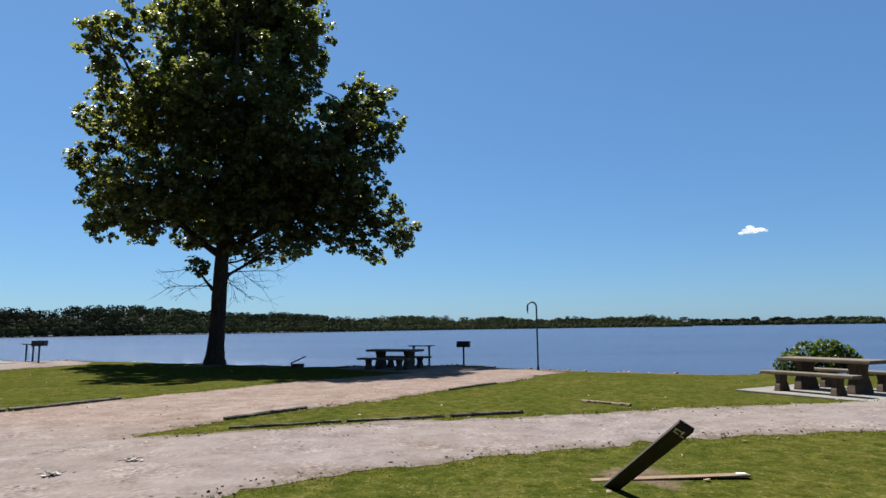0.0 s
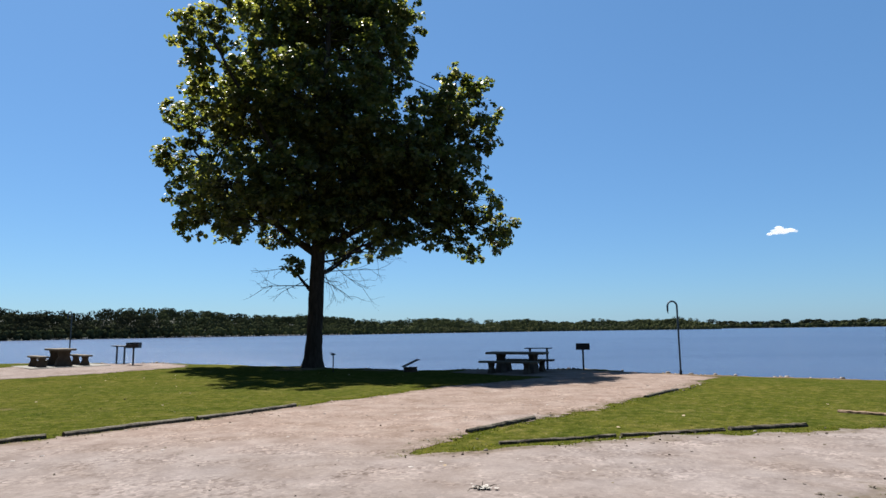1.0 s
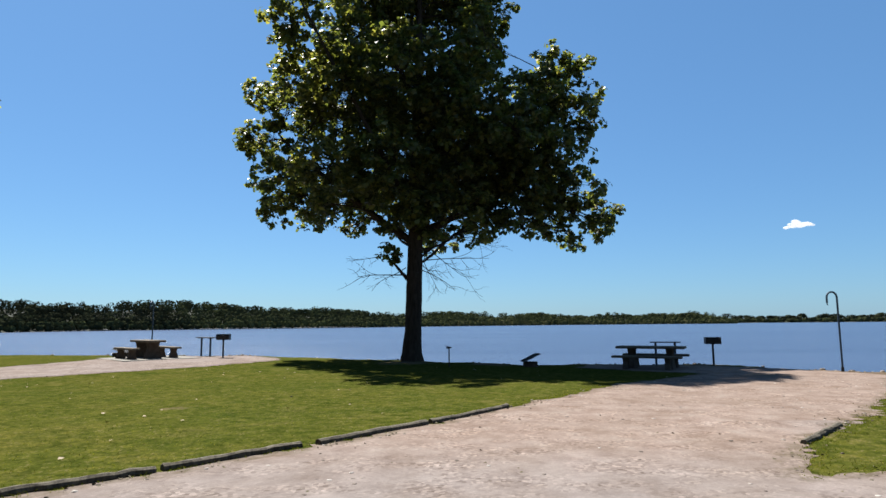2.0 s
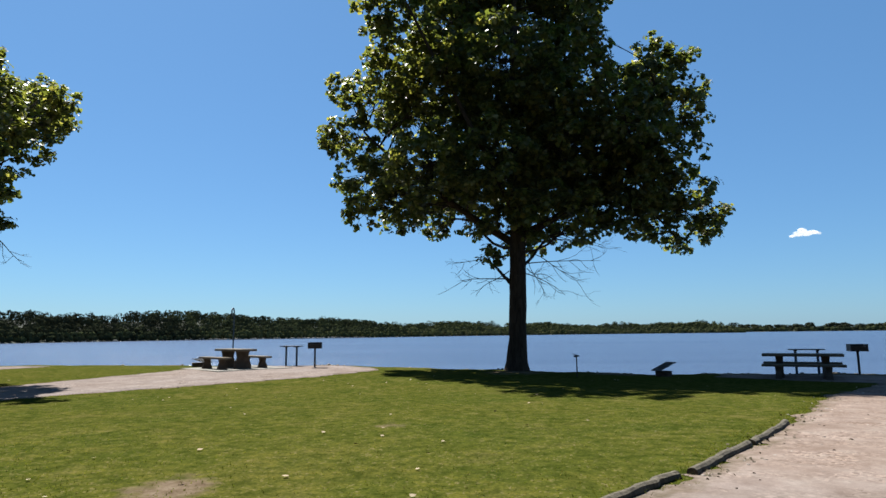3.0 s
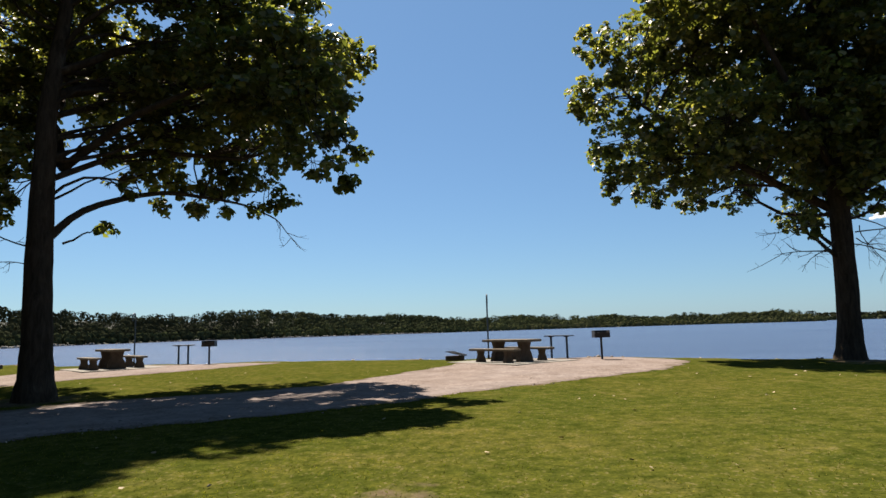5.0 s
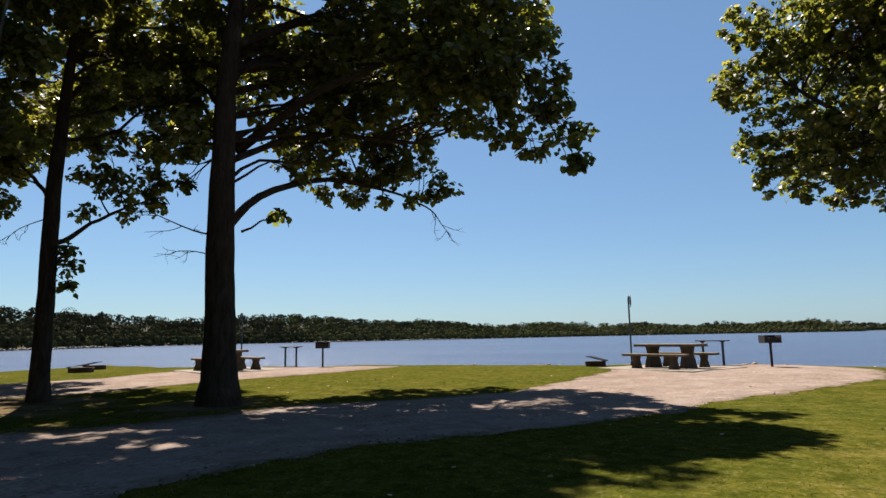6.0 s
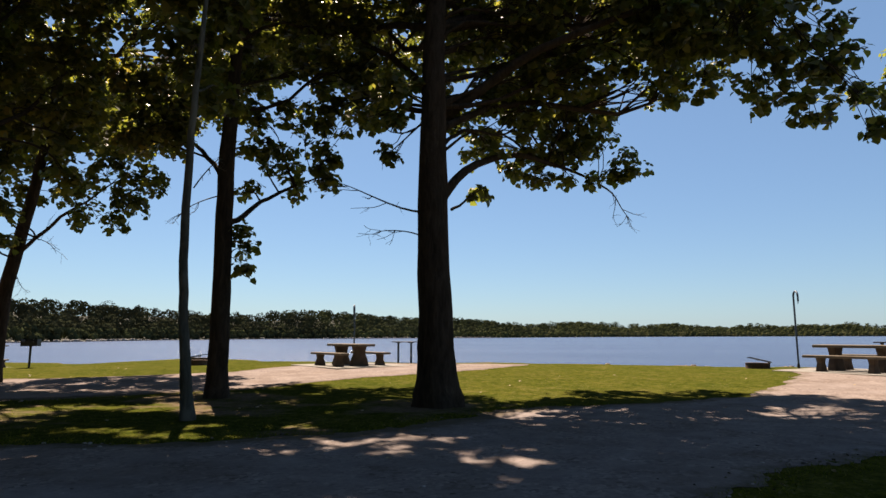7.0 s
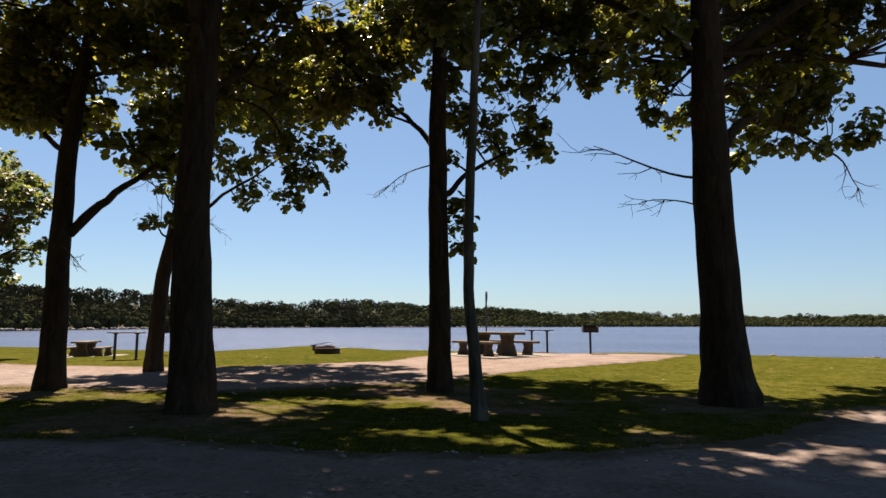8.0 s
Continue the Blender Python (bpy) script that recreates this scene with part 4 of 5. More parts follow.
BIG_LOW = [(-28.9, 23.5, 5.35, 0.46), (-28.5, 23.7, 5.2, 0.26), (-30.1, 23.4, 5.75, 0.6), (-31.1, 23.4, 5.6, 0.45), (-29.6, 23.4, 6.6, 0.66), (-30.9, 23.4, 6.9, 0.6), (-32.2, 23.3, 6.0, 0.5), (-33.0, 23.3, 6.8, 0.55), (-31.6, 23.6, 7.7, 0.55),
           (-31.0, 22.2, 5.6, 0.4), (-31.2, 21.6, 4.9, 0.28), (-30.6, 22.4, 5.0, 0.3), (-30.0, 23.0, 5.1, 0.3), (-29.5, 23.6, 4.95, 0.26), (-30.3, 22.8, 5.7, 0.45), (-29.7, 23.3, 5.7, 0.42), (-31.5, 21.0, 5.6, 0.36), (-30.8, 22.6, 5.1, 0.25), (-29.4, 24.0, 6.2, 0.5), (-29.2, 24.0, 7.2, 0.6), (-30.2, 23.0, 6.4, 0.6), (-29.9, 22.2, 6.6, 0.5)]
BIG_LEFT = [(-32.9, 18.5, 5.0, 0.32), (-32.75, 18.5, 5.8, 0.4), (-33.4, 18.6, 5.3, 0.36), (-33.5, 18.8, 6.0, 0.45), (-33.0, 18.6, 4.6, 0.2), (-33.7, 20.6, 6.6, 0.46), (-32.7, 20.4, 8.3, 0.8), (-34.2, 20.5, 8.9, 1.0), (-34.4, 20.5, 7.3, 0.55), (-35.1, 20.5, 6.4, 0.42), (-34.0, 20.5, 6.0, 0.35), (-32.3, 20.4, 6.9, 0.4), (-35.7, 20.5, 8.3, 0.75), (-34.8, 20.8, 10.0, 1.0)]
build_tree("large sycamore with a thick dark trunk and spreading low limb",
           [(-32.07, 18.76, 0.12, 0.391), (-32.09, 18.75, 0.6, 0.344), (-32.12, 18.73, 1.5, 0.302), (-32.16, 18.73, 3.2, 0.279), (-32.17, 18.73, 4.4, 0.256), (-32.14, 18.7, 6.5, 0.205), (-32.1, 19.1, 10, 0.140), (-32.1, 20.0, 16.0, 0.037)],
           [([(-32.15, 19.2, 5.4), (-30.6, 19.3, 6.5), (-28.6, 19.4, 7.2), (-26.4, 19.7, 7.4)], 0.115, BIG_REACH, None), (None, 0, BIG_TOP + [(-33.6, 18.4, 10.4, 1.0), (-34.2, 19.2, 12.2, 1.2), (-33.0, 17.6, 9.4, 0.8), (-33.4, 20.4, 14.2, 1.3), (-34.8, 20.6, 13.2, 1.1)] + shade_canopy(-32.6, 20.0, 3.0, 11.0, 15.6, 12, 5), None), (None, 0, BIG_FILL, None),
            ([(-32.05, 18.9, 3.75), (-31.75, 19.4, 4.5), (-31.2, 21.2, 5.1), (-30.2, 22.9, 5.35), (-29.2, 23.9, 5.1)], 0.10, BIG_LOW, None),
            ([(-32.2, 19.3, 5.6), (-33.0, 19.9, 6.8), (-34.4, 20.4, 8.0), (-35.2, 20.6, 8.8)], 0.10, BIG_LEFT, None),
            ([(-31.9, 19.1, 3.6), (-31.7, 19.9, 4.0)], 0.03, [(-31.7, 20.0, 4.1, 0.18)], None)],
           72000, 0.15, 22, clump=0.26,
           dead=[((-29.3, 23.8, 5.0), (-28.55, 24.5, 4.15), 0.026), ((-32.35, 18.7, 3.5), (-33.9, 18.5, 4.1), 0.024), ((-32.35, 18.7, 3.05), (-33.2, 18.6, 3.15), 0.015)])
# the group to its left
SLIM_RIGHT = [(-35.4, 20.5, 5.3, 0.5), (-35.0, 20.5, 4.65, 0.32), (-36.2, 20.4, 5.1, 0.4), (-35.8, 20.4, 4.45, 0.26), (-36.8, 20.3, 5.4, 0.38), (-37.1, 20.2, 4.6, 0.2), (-37.2, 20.6, 6.5, 0.42), (-36.1, 20.6, 6.3, 0.5), (-35.1, 20.6, 6.1, 0.44), (-34.3, 20.6, 6.4, 0.42), (-36.7, 20.6, 5.8, 0.3)]
# the highest lobes are out of view, added to shade the ground below
SLIM_TOP = [(-37.1, 20.3, 7.2, 0.8), (-35.5, 20.5, 7.3, 0.68), (-34.4, 20.6, 7.0, 0.5), (-37.3, 20.2, 8.6, 0.8), (-36.1, 20.4, 8.7, 0.95), (-34.8, 20.6, 8.4, 0.65), (-36.8, 20.0, 10.2, 1.2), (-36.6, 19.8, 12.0, 1.0), (-36.9, 18.5, 10.2, 0.9), (-37.8, 17.9, 9.2, 0.8), (-37.6, 22.2, 9.8, 1.1), (-36.0, 22.6, 9.4, 1.0), (-39.6, 23.4, 9.2, 0.9), (-39.4, 25.4, 10.6, 1.1), (-38.0, 24.4, 10.4, 1.1), (-40.8, 26.8, 11.0, 1.1), (-37.0, 23.8, 11.6, 1.2),
            (-36.4, 25.2, 11.0, 1.0), (-38.6, 26.6, 11.6, 1.1), (-39.8, 24.4, 12.2, 1.1)]
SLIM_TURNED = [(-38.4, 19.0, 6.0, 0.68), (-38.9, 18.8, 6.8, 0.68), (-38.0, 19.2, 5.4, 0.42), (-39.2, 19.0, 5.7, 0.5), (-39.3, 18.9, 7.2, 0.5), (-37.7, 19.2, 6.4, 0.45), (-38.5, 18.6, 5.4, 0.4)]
build_tree("slim dark sycamore with yellowing leaves on one side", [(-36.68, 18.97, 0.05, 0.225), (-36.7, 18.98, 0.6, 0.198), (-36.74, 19.05, 2.5, 0.180), (-36.78, 19.08, 5, 0.162), (-36.8, 19.4, 9, 0.090), (-36.7, 19.6, 15.0, 0.027)],
           [([(-36.76, 19.07, 3.5), (-36.3, 20.0, 4.4), (-35.2, 20.5, 5.0)], 0.07, SLIM_RIGHT, None), (None, 0, SLIM_TOP + shade_canopy(-36.8, 19.2, 2.6, 10.5, 15.0, 9, 6), None), ([(-36.78, 19.08, 4.4), (-37.6, 19.2, 5.4), (-38.8, 18.9, 6.6)], 0.06, SLIM_TURNED, LEAF_YELLOW),
            ([(-36.75, 19.06, 2.9), (-36.5, 19.2, 3.0)], 0.02, [(-36.4, 19.3, 2.95, 0.26), (-36.3, 19.3, 2.55, 0.2), (-36.5, 19.3, 3.35, 0.14)], None)],
           37000, 0.145, 23, clump=0.26, dead=[((-36.78, 19.08, 4.2), (-37.8, 18.9, 3.7), 0.015)])
build_tree("thin young tree with pale grey bark", [(-35.16, 16.14, 0.05, 0.105), (-35.2, 16.13, 0.4, 0.085), (-35.29, 16.09, 1.5, 0.07), (-35.22, 15.92, 3, 0.062), (-35.12, 15.83, 4.4, 0.052), (-35.06, 15.9, 6, 0.04), (-35.2, 16.4, 8.6, 0.015)],
           [(None, 0, [(-35.2, 16.6, 5.3, 0.45), (-35.8, 16.5, 6.0, 0.55), (-35.3, 16.8, 6.9, 0.7), (-36.0, 16.2, 7.4, 0.7), (-35.5, 16.5, 8.4, 0.7), (-35.6, 17.6, 8.6, 0.9), (-34.7, 18.0, 9.4, 0.9), (-36.5, 17.8, 9.6, 0.9)], None)],
           9000, 0.155, 24, BARK_PALE, None, 0.27, group="", name="young_tree", dead=[((-35.4, 16.3, 3.6), (-34.9, 16.2, 4.0), 0.012)])
# low lobes whose yellow leaf colour imitates sun shining through
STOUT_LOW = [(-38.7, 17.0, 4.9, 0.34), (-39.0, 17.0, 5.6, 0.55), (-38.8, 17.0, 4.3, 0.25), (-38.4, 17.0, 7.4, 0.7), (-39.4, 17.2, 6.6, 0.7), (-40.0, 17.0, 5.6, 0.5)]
STOUT_TOP = [(-37.8, 15.6, 7.8, 1.1), (-36.4, 15.4, 8.6, 1.1), (-40.4, 15.0, 6.8, 1.1), (-41.6, 16.4, 7.4, 1.3), (-39.2, 14.0, 8.2, 1.4), (-39.0, 17.4, 9.8, 1.5), (-40.4, 13.8, 10.2, 1.5), (-39.0, 16.0, 12.2, 1.5), (-38.0, 13.2, 7.0, 0.9), (-41.4, 13.0, 8.2, 1.2)]
# unseen lobes over the road, added to keep sun and sky off it
STOUT_OVER = [(-36.2, 13.6, 8.4, 1.1), (-37.0, 11.9, 9.2, 1.3), (-35.4, 12.6, 9.8, 1.2), (-39.0, 11.6, 8.8, 1.4), (-41.0, 11.0, 9.4, 1.4), (-37.8, 10.4, 10.4, 1.2), (-39.6, 12.4, 11.0, 1.4), (-37.0, 15.8, 10.6, 1.3), (-35.6, 15.0, 10.2, 1.2), (-39.4, 14.6, 11.6, 1.3), (-38.0, 17.0, 11.6, 1.2), (-41.2, 15.4, 10.6, 1.3), (-40.4, 17.2, 8.8, 0.9), (-41.4, 17.8, 9.2, 0.9), (-39.8, 16.4, 8.4, 0.7), (-41.0, 19.0, 9.4, 0.9)]
build_tree("stout dark-barked sycamore at the roadside", [(-39.0, 15.4, 0.0, 0.312), (-39.0, 15.4, 0.6, 0.284), (-39.08, 15.4, 1.6, 0.264), (-39.15, 15.4, 3, 0.232), (-39.15, 15.5, 5, 0.208), (-39.1, 15.6, 8, 0.136), (-39.0, 15.8, 17.4, 0.032)],
           [([(-39.1, 15.6, 4.6), (-39.0, 16.4, 5.4), (-38.9, 17.0, 6.2)], 0.05, STOUT_LOW, LEAF_YELLOW), (None, 0, STOUT_TOP + shade_canopy(-39.0, 15.2, 4.2, 11.0, 17.5, 15, 7), None), ([(-39.1, 15.4, 5.0), (-38.6, 14.0, 7.0), (-37.8, 12.6, 8.6), (-38.4, 11.4, 9.4)], 0.075, STOUT_OVER, None)],
           48000, 0.15, 25, clump=0.28)
# its high lobes towards the road are unseen, added for their shade
build_tree("dark sycamore with a forked limb", [(-43.4, 16.9, 0.03, 0.238), (-43.4, 16.9, 0.6, 0.216), (-43.42, 16.9, 2.2, 0.194), (-43.5, 17.0, 4.6, 0.158), (-43.4, 17.2, 7, 0.108), (-43, 17.4, 16, 0.029)],
           [([(-43.35, 17.0, 2.9), (-42.6, 17.3, 3.7), (-41.6, 17.8, 4.6)], 0.10, [(-42.6, 17.6, 4.7, 0.5), (-41.9, 17.7, 4.2, 0.32), (-41.2, 17.8, 4.1, 0.3), (-42.0, 17.8, 5.2, 0.6), (-41.2, 17.8, 5.2, 0.5)], None),
            (None, 0, [(-43.8, 17.4, 5.6, 0.6), (-44.4, 17.2, 6.6, 1.0), (-42.8, 17.6, 6.8, 0.9), (-41.6, 17.8, 6.6, 0.9), (-42.4, 18.0, 8.6, 1.5), (-44.4, 16.0, 9.0, 1.5), (-42.6, 17.4, 10.8, 1.5), (-43.4, 14.6, 8.2, 1.2), (-45.0, 18.2, 8.0, 1.2), (-45.6, 17.4, 5.9, 0.6), (-46.2, 17.4, 6.6, 0.8), (-45.0, 17.2, 5.4, 0.4), (-47.9, 19.0, 6.3, 0.47), (-47.1, 19.0, 6.0, 0.38), (-46.8, 19.0, 6.8, 0.46), (-48.1, 19.0, 7.5, 0.48), (-45.3, 19.0, 5.6, 0.34), (-44.8, 19.0, 6.0, 0.36), (-46.0, 16.6, 7.6, 1.0), (-44.4, 17.5, 5.1, 0.35), (-44.6, 13.6, 9.0, 1.4), (-42.4, 13.2, 9.6, 1.3), (-45.8, 15.4, 9.4, 1.4), (-46.6, 13.6, 8.8, 1.3), (-44.0, 15.6, 10.8, 1.3), (-43.2, 11.8, 9.0, 1.2), (-45.1, 17.0, 6.0, 0.5), (-44.2, 17.0, 5.3, 0.36), (-45.0, 17.0, 7.1, 0.7), (-46.6, 19.0, 6.6, 0.5)] + shade_canopy(-43.4, 16.6, 4.0, 10.5, 16.5, 14, 8), None)],
           52000, 0.15, 26, clump=0.28, dead=[((-43.2, 16.8, 2.6), (-42.6, 16.6, 2.3), 0.012), ((-42.2, 17.5, 4.0), (-41.0, 17.3, 3.3), 0.014)])
SLENDER_RIGHT = [(-40.1, 20.3, 4.4, 0.33), (-40.7, 20.3, 4.0, 0.28), (-39.5, 20.3, 4.8, 0.3), (-41.3, 20.3, 4.2, 0.34), (-40.7, 20.5, 4.7, 0.42), (-41.3, 20.5, 5.3, 0.55), (-40.2, 20.6, 5.2, 0.47), (-42.0, 20.6, 4.6, 0.42), (-42.3, 20.7, 4.0, 0.3), (-41.0, 20.6, 4.2, 0.24), (-42.7, 20.8, 5.2, 0.57), (-43.9, 20.0, 4.3, 0.3), (-43.4, 19.8, 3.5, 0.22), (-44.3, 19.8, 3.6, 0.2), (-44.7, 20.0, 5.0, 0.36), (-41.6, 21.0, 6.4, 0.8), (-40.4, 21.0, 6.4, 0.7), (-41.4, 22.4, 7.4, 0.9)]
build_tree("slender leaning sycamore beside the lane", [(-45.0, 21.0, 0.05, 0.22), (-45.0, 21.0, 0.6, 0.2), (-44.85, 21.0, 2.4, 0.175), (-44.2, 21.1, 5.4, 0.14), (-43.2, 21.4, 14.6, 0.035)],
           [([(-44.6, 21.0, 3.4), (-43.6, 21.0, 4.2), (-42.2, 20.8, 4.8), (-40.9, 20.6, 5.2)], 0.06, SLENDER_RIGHT, None),
            (None, 0, [(-43.6, 21.4, 5.8, 0.6), (-44.8, 21.6, 5.4, 0.6), (-45.6, 21.8, 6.4, 0.8), (-44.2, 21.6, 7.2, 1.0), (-42.8, 21.8, 7.4, 1.0), (-43.8, 22.6, 8.6, 1.1), (-42.4, 23.2, 8.4, 1.0), (-43.4, 21.4, 9.6, 0.9), (-44.0, 24.0, 7.4, 0.9), (-46.4, 22.8, 7.4, 0.9), (-40.6, 23.6, 8.6, 1.1), (-42.2, 25.0, 8.8, 1.1), (-44.4, 25.4, 9.0, 1.2), (-46.2, 24.4, 8.8, 1.2), (-44.8, 19.6, 9.4, 1.0), (-47.6, 23.0, 8.6, 1.1), (-46.8, 26.2, 8.8, 1.0), (-45.0, 27.4, 10.8, 1.1), (-46.6, 28.2, 11.4, 1.1), (-47.8, 27.0, 10.8, 1.0), (-43.4, 26.8, 10.8, 1.1), (-44.6, 28.8, 12.0, 1.1), (-48.2, 25.2, 10.6, 1.0)] + shade_canopy(-42.6, 21.2, 4.4, 9.5, 15.0, 17, 9), None)],
           39000, 0.15, 27, clump=0.27, dead=[((-44.4, 21.0, 3.8), (-43.0, 20.8, 3.4), 0.014), ((-44.7, 21.0, 3.0), (-44.1, 20.9, 2.5), 0.012)])
build_tree("pale grey-leaved tree standing back from the lane", [(-60.0, 25.0, -0.4, 0.22), (-60.0, 25.0, 3, 0.17), (-60.0, 25.0, 8.4, 0.04)],
           [(None, 0, [(-58.0, 25.0, 5.0, 0.9), (-57.0, 25.2, 6.4, 1.0), (-56.6, 25, 4.8, 0.7), (-60, 25, 8.0, 1.3), (-58.2, 25.4, 7.4, 1.1), (-57.2, 24.6, 3.8, 0.6), (-61.4, 25, 6.0, 1.2), (-55.6, 24.8, 4.4, 0.8), (-55.0, 24.8, 5.8, 0.9), (-55.8, 24.8, 3.2, 0.6), (-54.4, 24.8, 3.9, 0.5), (-58.6, 25.0, 3.2, 0.7), (-53.8, 23.4, 6.2, 0.8), (-53.0, 23.2, 5.2, 0.7)], None)],
           8000, 0.17, 29, BARK, LEAF_GRAY, 0.3, group="", name="pale_tree")


# ---- picnic sites ----
def hourglass(bm, w0, w1, w2, thick, h, m):
    """A precast pedestal: wide foot, waist, wider head."""
    prof = [(0, w0), (0.05, w0), (0.35, w0 * 0.86), (0.62, w1), (0.78, w1 * 1.06), (1.0, w2)]
    rows = []
    for k, w in prof:
        t = thick * (1.1 - 0.18 * math.sin(k * math.pi))
        rows.append([bm.verts.new(m @ Vector((sx * t / 2, sy * w / 2, k * h))) for sx, sy in ((-1, -1), (1, -1), (1, 1), (-1, 1))])
    for p, q in zip(rows, rows[1:]):
        for i in range(4):
            bm.faces.new((p[i], p[(i + 1) % 4], q[(i + 1) % 4], q[i]))
    bm.faces.new(rows[0][::-1])
    bm.faces.new(rows[-1])
    bmesh.ops.recalc_face_normals(bm, faces=bm.faces)
    edges = [e for e in bm.edges if abs((e.verts[0].co - e.verts[1].co).z) > 0.01]
    bmesh.ops.bevel(bm, geom=edges, offset=0.018, segments=2, affect="EDGES")
    return bm


LONG, WIDE = 2.2, 0.70


def picnic_table(x, y, z, turn, label):
    t = thing("picnic_table", pose(x, y, z, 0, 0, turn), label, "picnic table", "picnic tables")
    part("tabletop", box(bmesh.new(), LONG, WIDE, 0.085, Matrix.Translation((0, 0, 0.655)), 0.02), SLAB, t, "pale worn concrete slab")
    for s in (-0.62, 0.62):
        part("leg", hourglass(bmesh.new(), 0.66, 0.40, 0.50, 0.20, 0.655, Matrix.Translation((s, 0, 0))), LEGS, t)
    return t


def picnic_bench(x, y, z, turn, label):
    t = thing("picnic_bench", pose(x, y, z, 0, 0, turn), label, "bench", "picnic benches")
    part("seat", box(bmesh.new(), LONG, 0.33, 0.075, Matrix.Translation((0, 0, 0.375)), 0.018), SLAB, t)
    for s in (-0.66, 0.66):
        part("leg", hourglass(bmesh.new(), 0.36, 0.22, 0.27, 0.16, 0.375, Matrix.Translation((s, 0, 0))), LEGS, t)
    return t


def pad(x, y, z, sx, sy, turn, label):
    bm = box(bmesh.new(), sx, sy, 0.16, Matrix.Identity(4), 0.012)
    ob = part("concrete_pad", bm, PAD)
    ob.matrix_world = pose(x, y, z - 0.16, 0, 0, turn)
    return tagged(ob, label, "concrete pad", "table pads")


def site(x, y, turn, table_label, bench_label, slab=None):
    z = float(land(x, y)) + 0.015
    if slab:
        sx, sy, dx, dy, skew, sunk = (tuple(slab) + (0, 0))[:6]
        z += 0.02 + sunk
        pad(x + dx, y + dy, z, sx, sy, turn + skew, "pale concrete slab under a picnic table")
    picnic_table(x, y, z, turn, table_label)
    c, s = math.cos(radians(turn)), math.sin(radians(turn))
    for d in (-0.82, 0.82):
        picnic_bench(x - s * d, y + c * d, z, turn, bench_label)


def pedestal_grill(x, y, turn, label):
    """A park grill: box on a post, with a grate and a rear flange."""
    g = thing("park_grill", pose(x, y, float(land(x, y)) + 0.01, 0, 0, turn), label, "grill", "park grills")
    part("post", bm_tube([(0, 0, -0.05), (0, 0, 0.4), (0, 0, 0.74)], 0.038, 10), STEEL, g)
    bm = bmesh.new()
    for sx, sy, sz, px, py, pz in ((0.52, 0.40, 0.012, 0, 0, 0.74), (0.012, 0.40, 0.24, -0.256, 0, 0.74), (0.012, 0.40, 0.24, 0.256, 0, 0.74), (0.50, 0.012, 0.24, 0, 0.194, 0.7415), (0.50, 0.012, 0.17, 0, -0.194, 0.7415)):
        box(bm, sx, sy, sz, Matrix.Translation((px, py, pz)))
    part("firebox", bm, STEEL, g)
    bm = bmesh.new()
    for k in range(13):
        box(bm, 0.010, 0.38, 0.010, Matrix.Translation((-0.24 + k * 0.04, -0.01, 0.90)))
    for py in (-0.2, 0.0, 0.16):
        box(bm, 0.49, 0.012, 0.012, Matrix.Translation((0, py, 0.889)))
    part("grate", bm, STEEL, g)
    bm = bmesh.new()
    box(bm, 0.07, 0.07, 0.05, Matrix.Translation((0, 0, 0.69)), 0.006)
    part("collar", bm, STEEL, g)
    for s in (-1, 1):
        part("handle", bm_tube([(s * 0.15, -0.21, 0.895), (s * 0.15, -0.29, 0.895), (s * 0.15, -0.32, 0.91)], 0.009, 6), STEEL, g)
    return g


def serving_shelf(x, y, turn, label, long=1.05):
    """A narrow standing shelf on two pipe legs."""
    t = thing("serving_shelf", pose(x, y, float(land(x, y)) + 0.01, 0, 0, turn), label, "outdoor shelf", "serving shelves")
    part("top", box(bmesh.new(), long, 0.38, 0.035, Matrix.Translation((0, 0, 0.80)), 0.008), STEEL, t)
    for s in (-0.33, 0.33):
        leg = part("leg", bm_tube([(s, 0, -0.05), (s, 0, 0.4), (s, 0, 0.775)], 0.042, 10), PIPE, t)
        part("bracket", box(bmesh.new(), 0.06, 0.32, 0.026, Matrix.Translation((s, 0, 0.774)), 0.004), STEEL, leg)
    return t


def lantern_pole(x, y, turn, label, top=2.42):
    """A pipe post that bends over into a hook."""
    t = thing("lantern_pole", pose(x, y, float(land(x, y)) + 0.0, 0, 0, turn), label, "lantern pole", "lantern poles")
    r = 0.165
    pts = [(0, 0, -0.05), (0, 0, 1.0), (0, 0, top - r)] + [(-r + r * math.cos(a), 0, top - r + r * math.sin(a)) for a in np.linspace(0.3, math.pi, 9)] + [(-2 * r, 0, top - r - 0.17)]
    part("pipe", bm_tube(pts, 0.030, 10), PIPE, t)
    part("hook", bm_tube([(-2 * r, 0, top - r - 0.165), (-2 * r, 0, top - r - 0.21), (-2 * r + 0.03, 0, top - r - 0.24)], 0.014, 6), STEEL, t)
    part("sleeve", bm_tube([(0, 0, -0.02), (0, 0, 0.14)], 0.045, 10), STEEL, t)
    return t


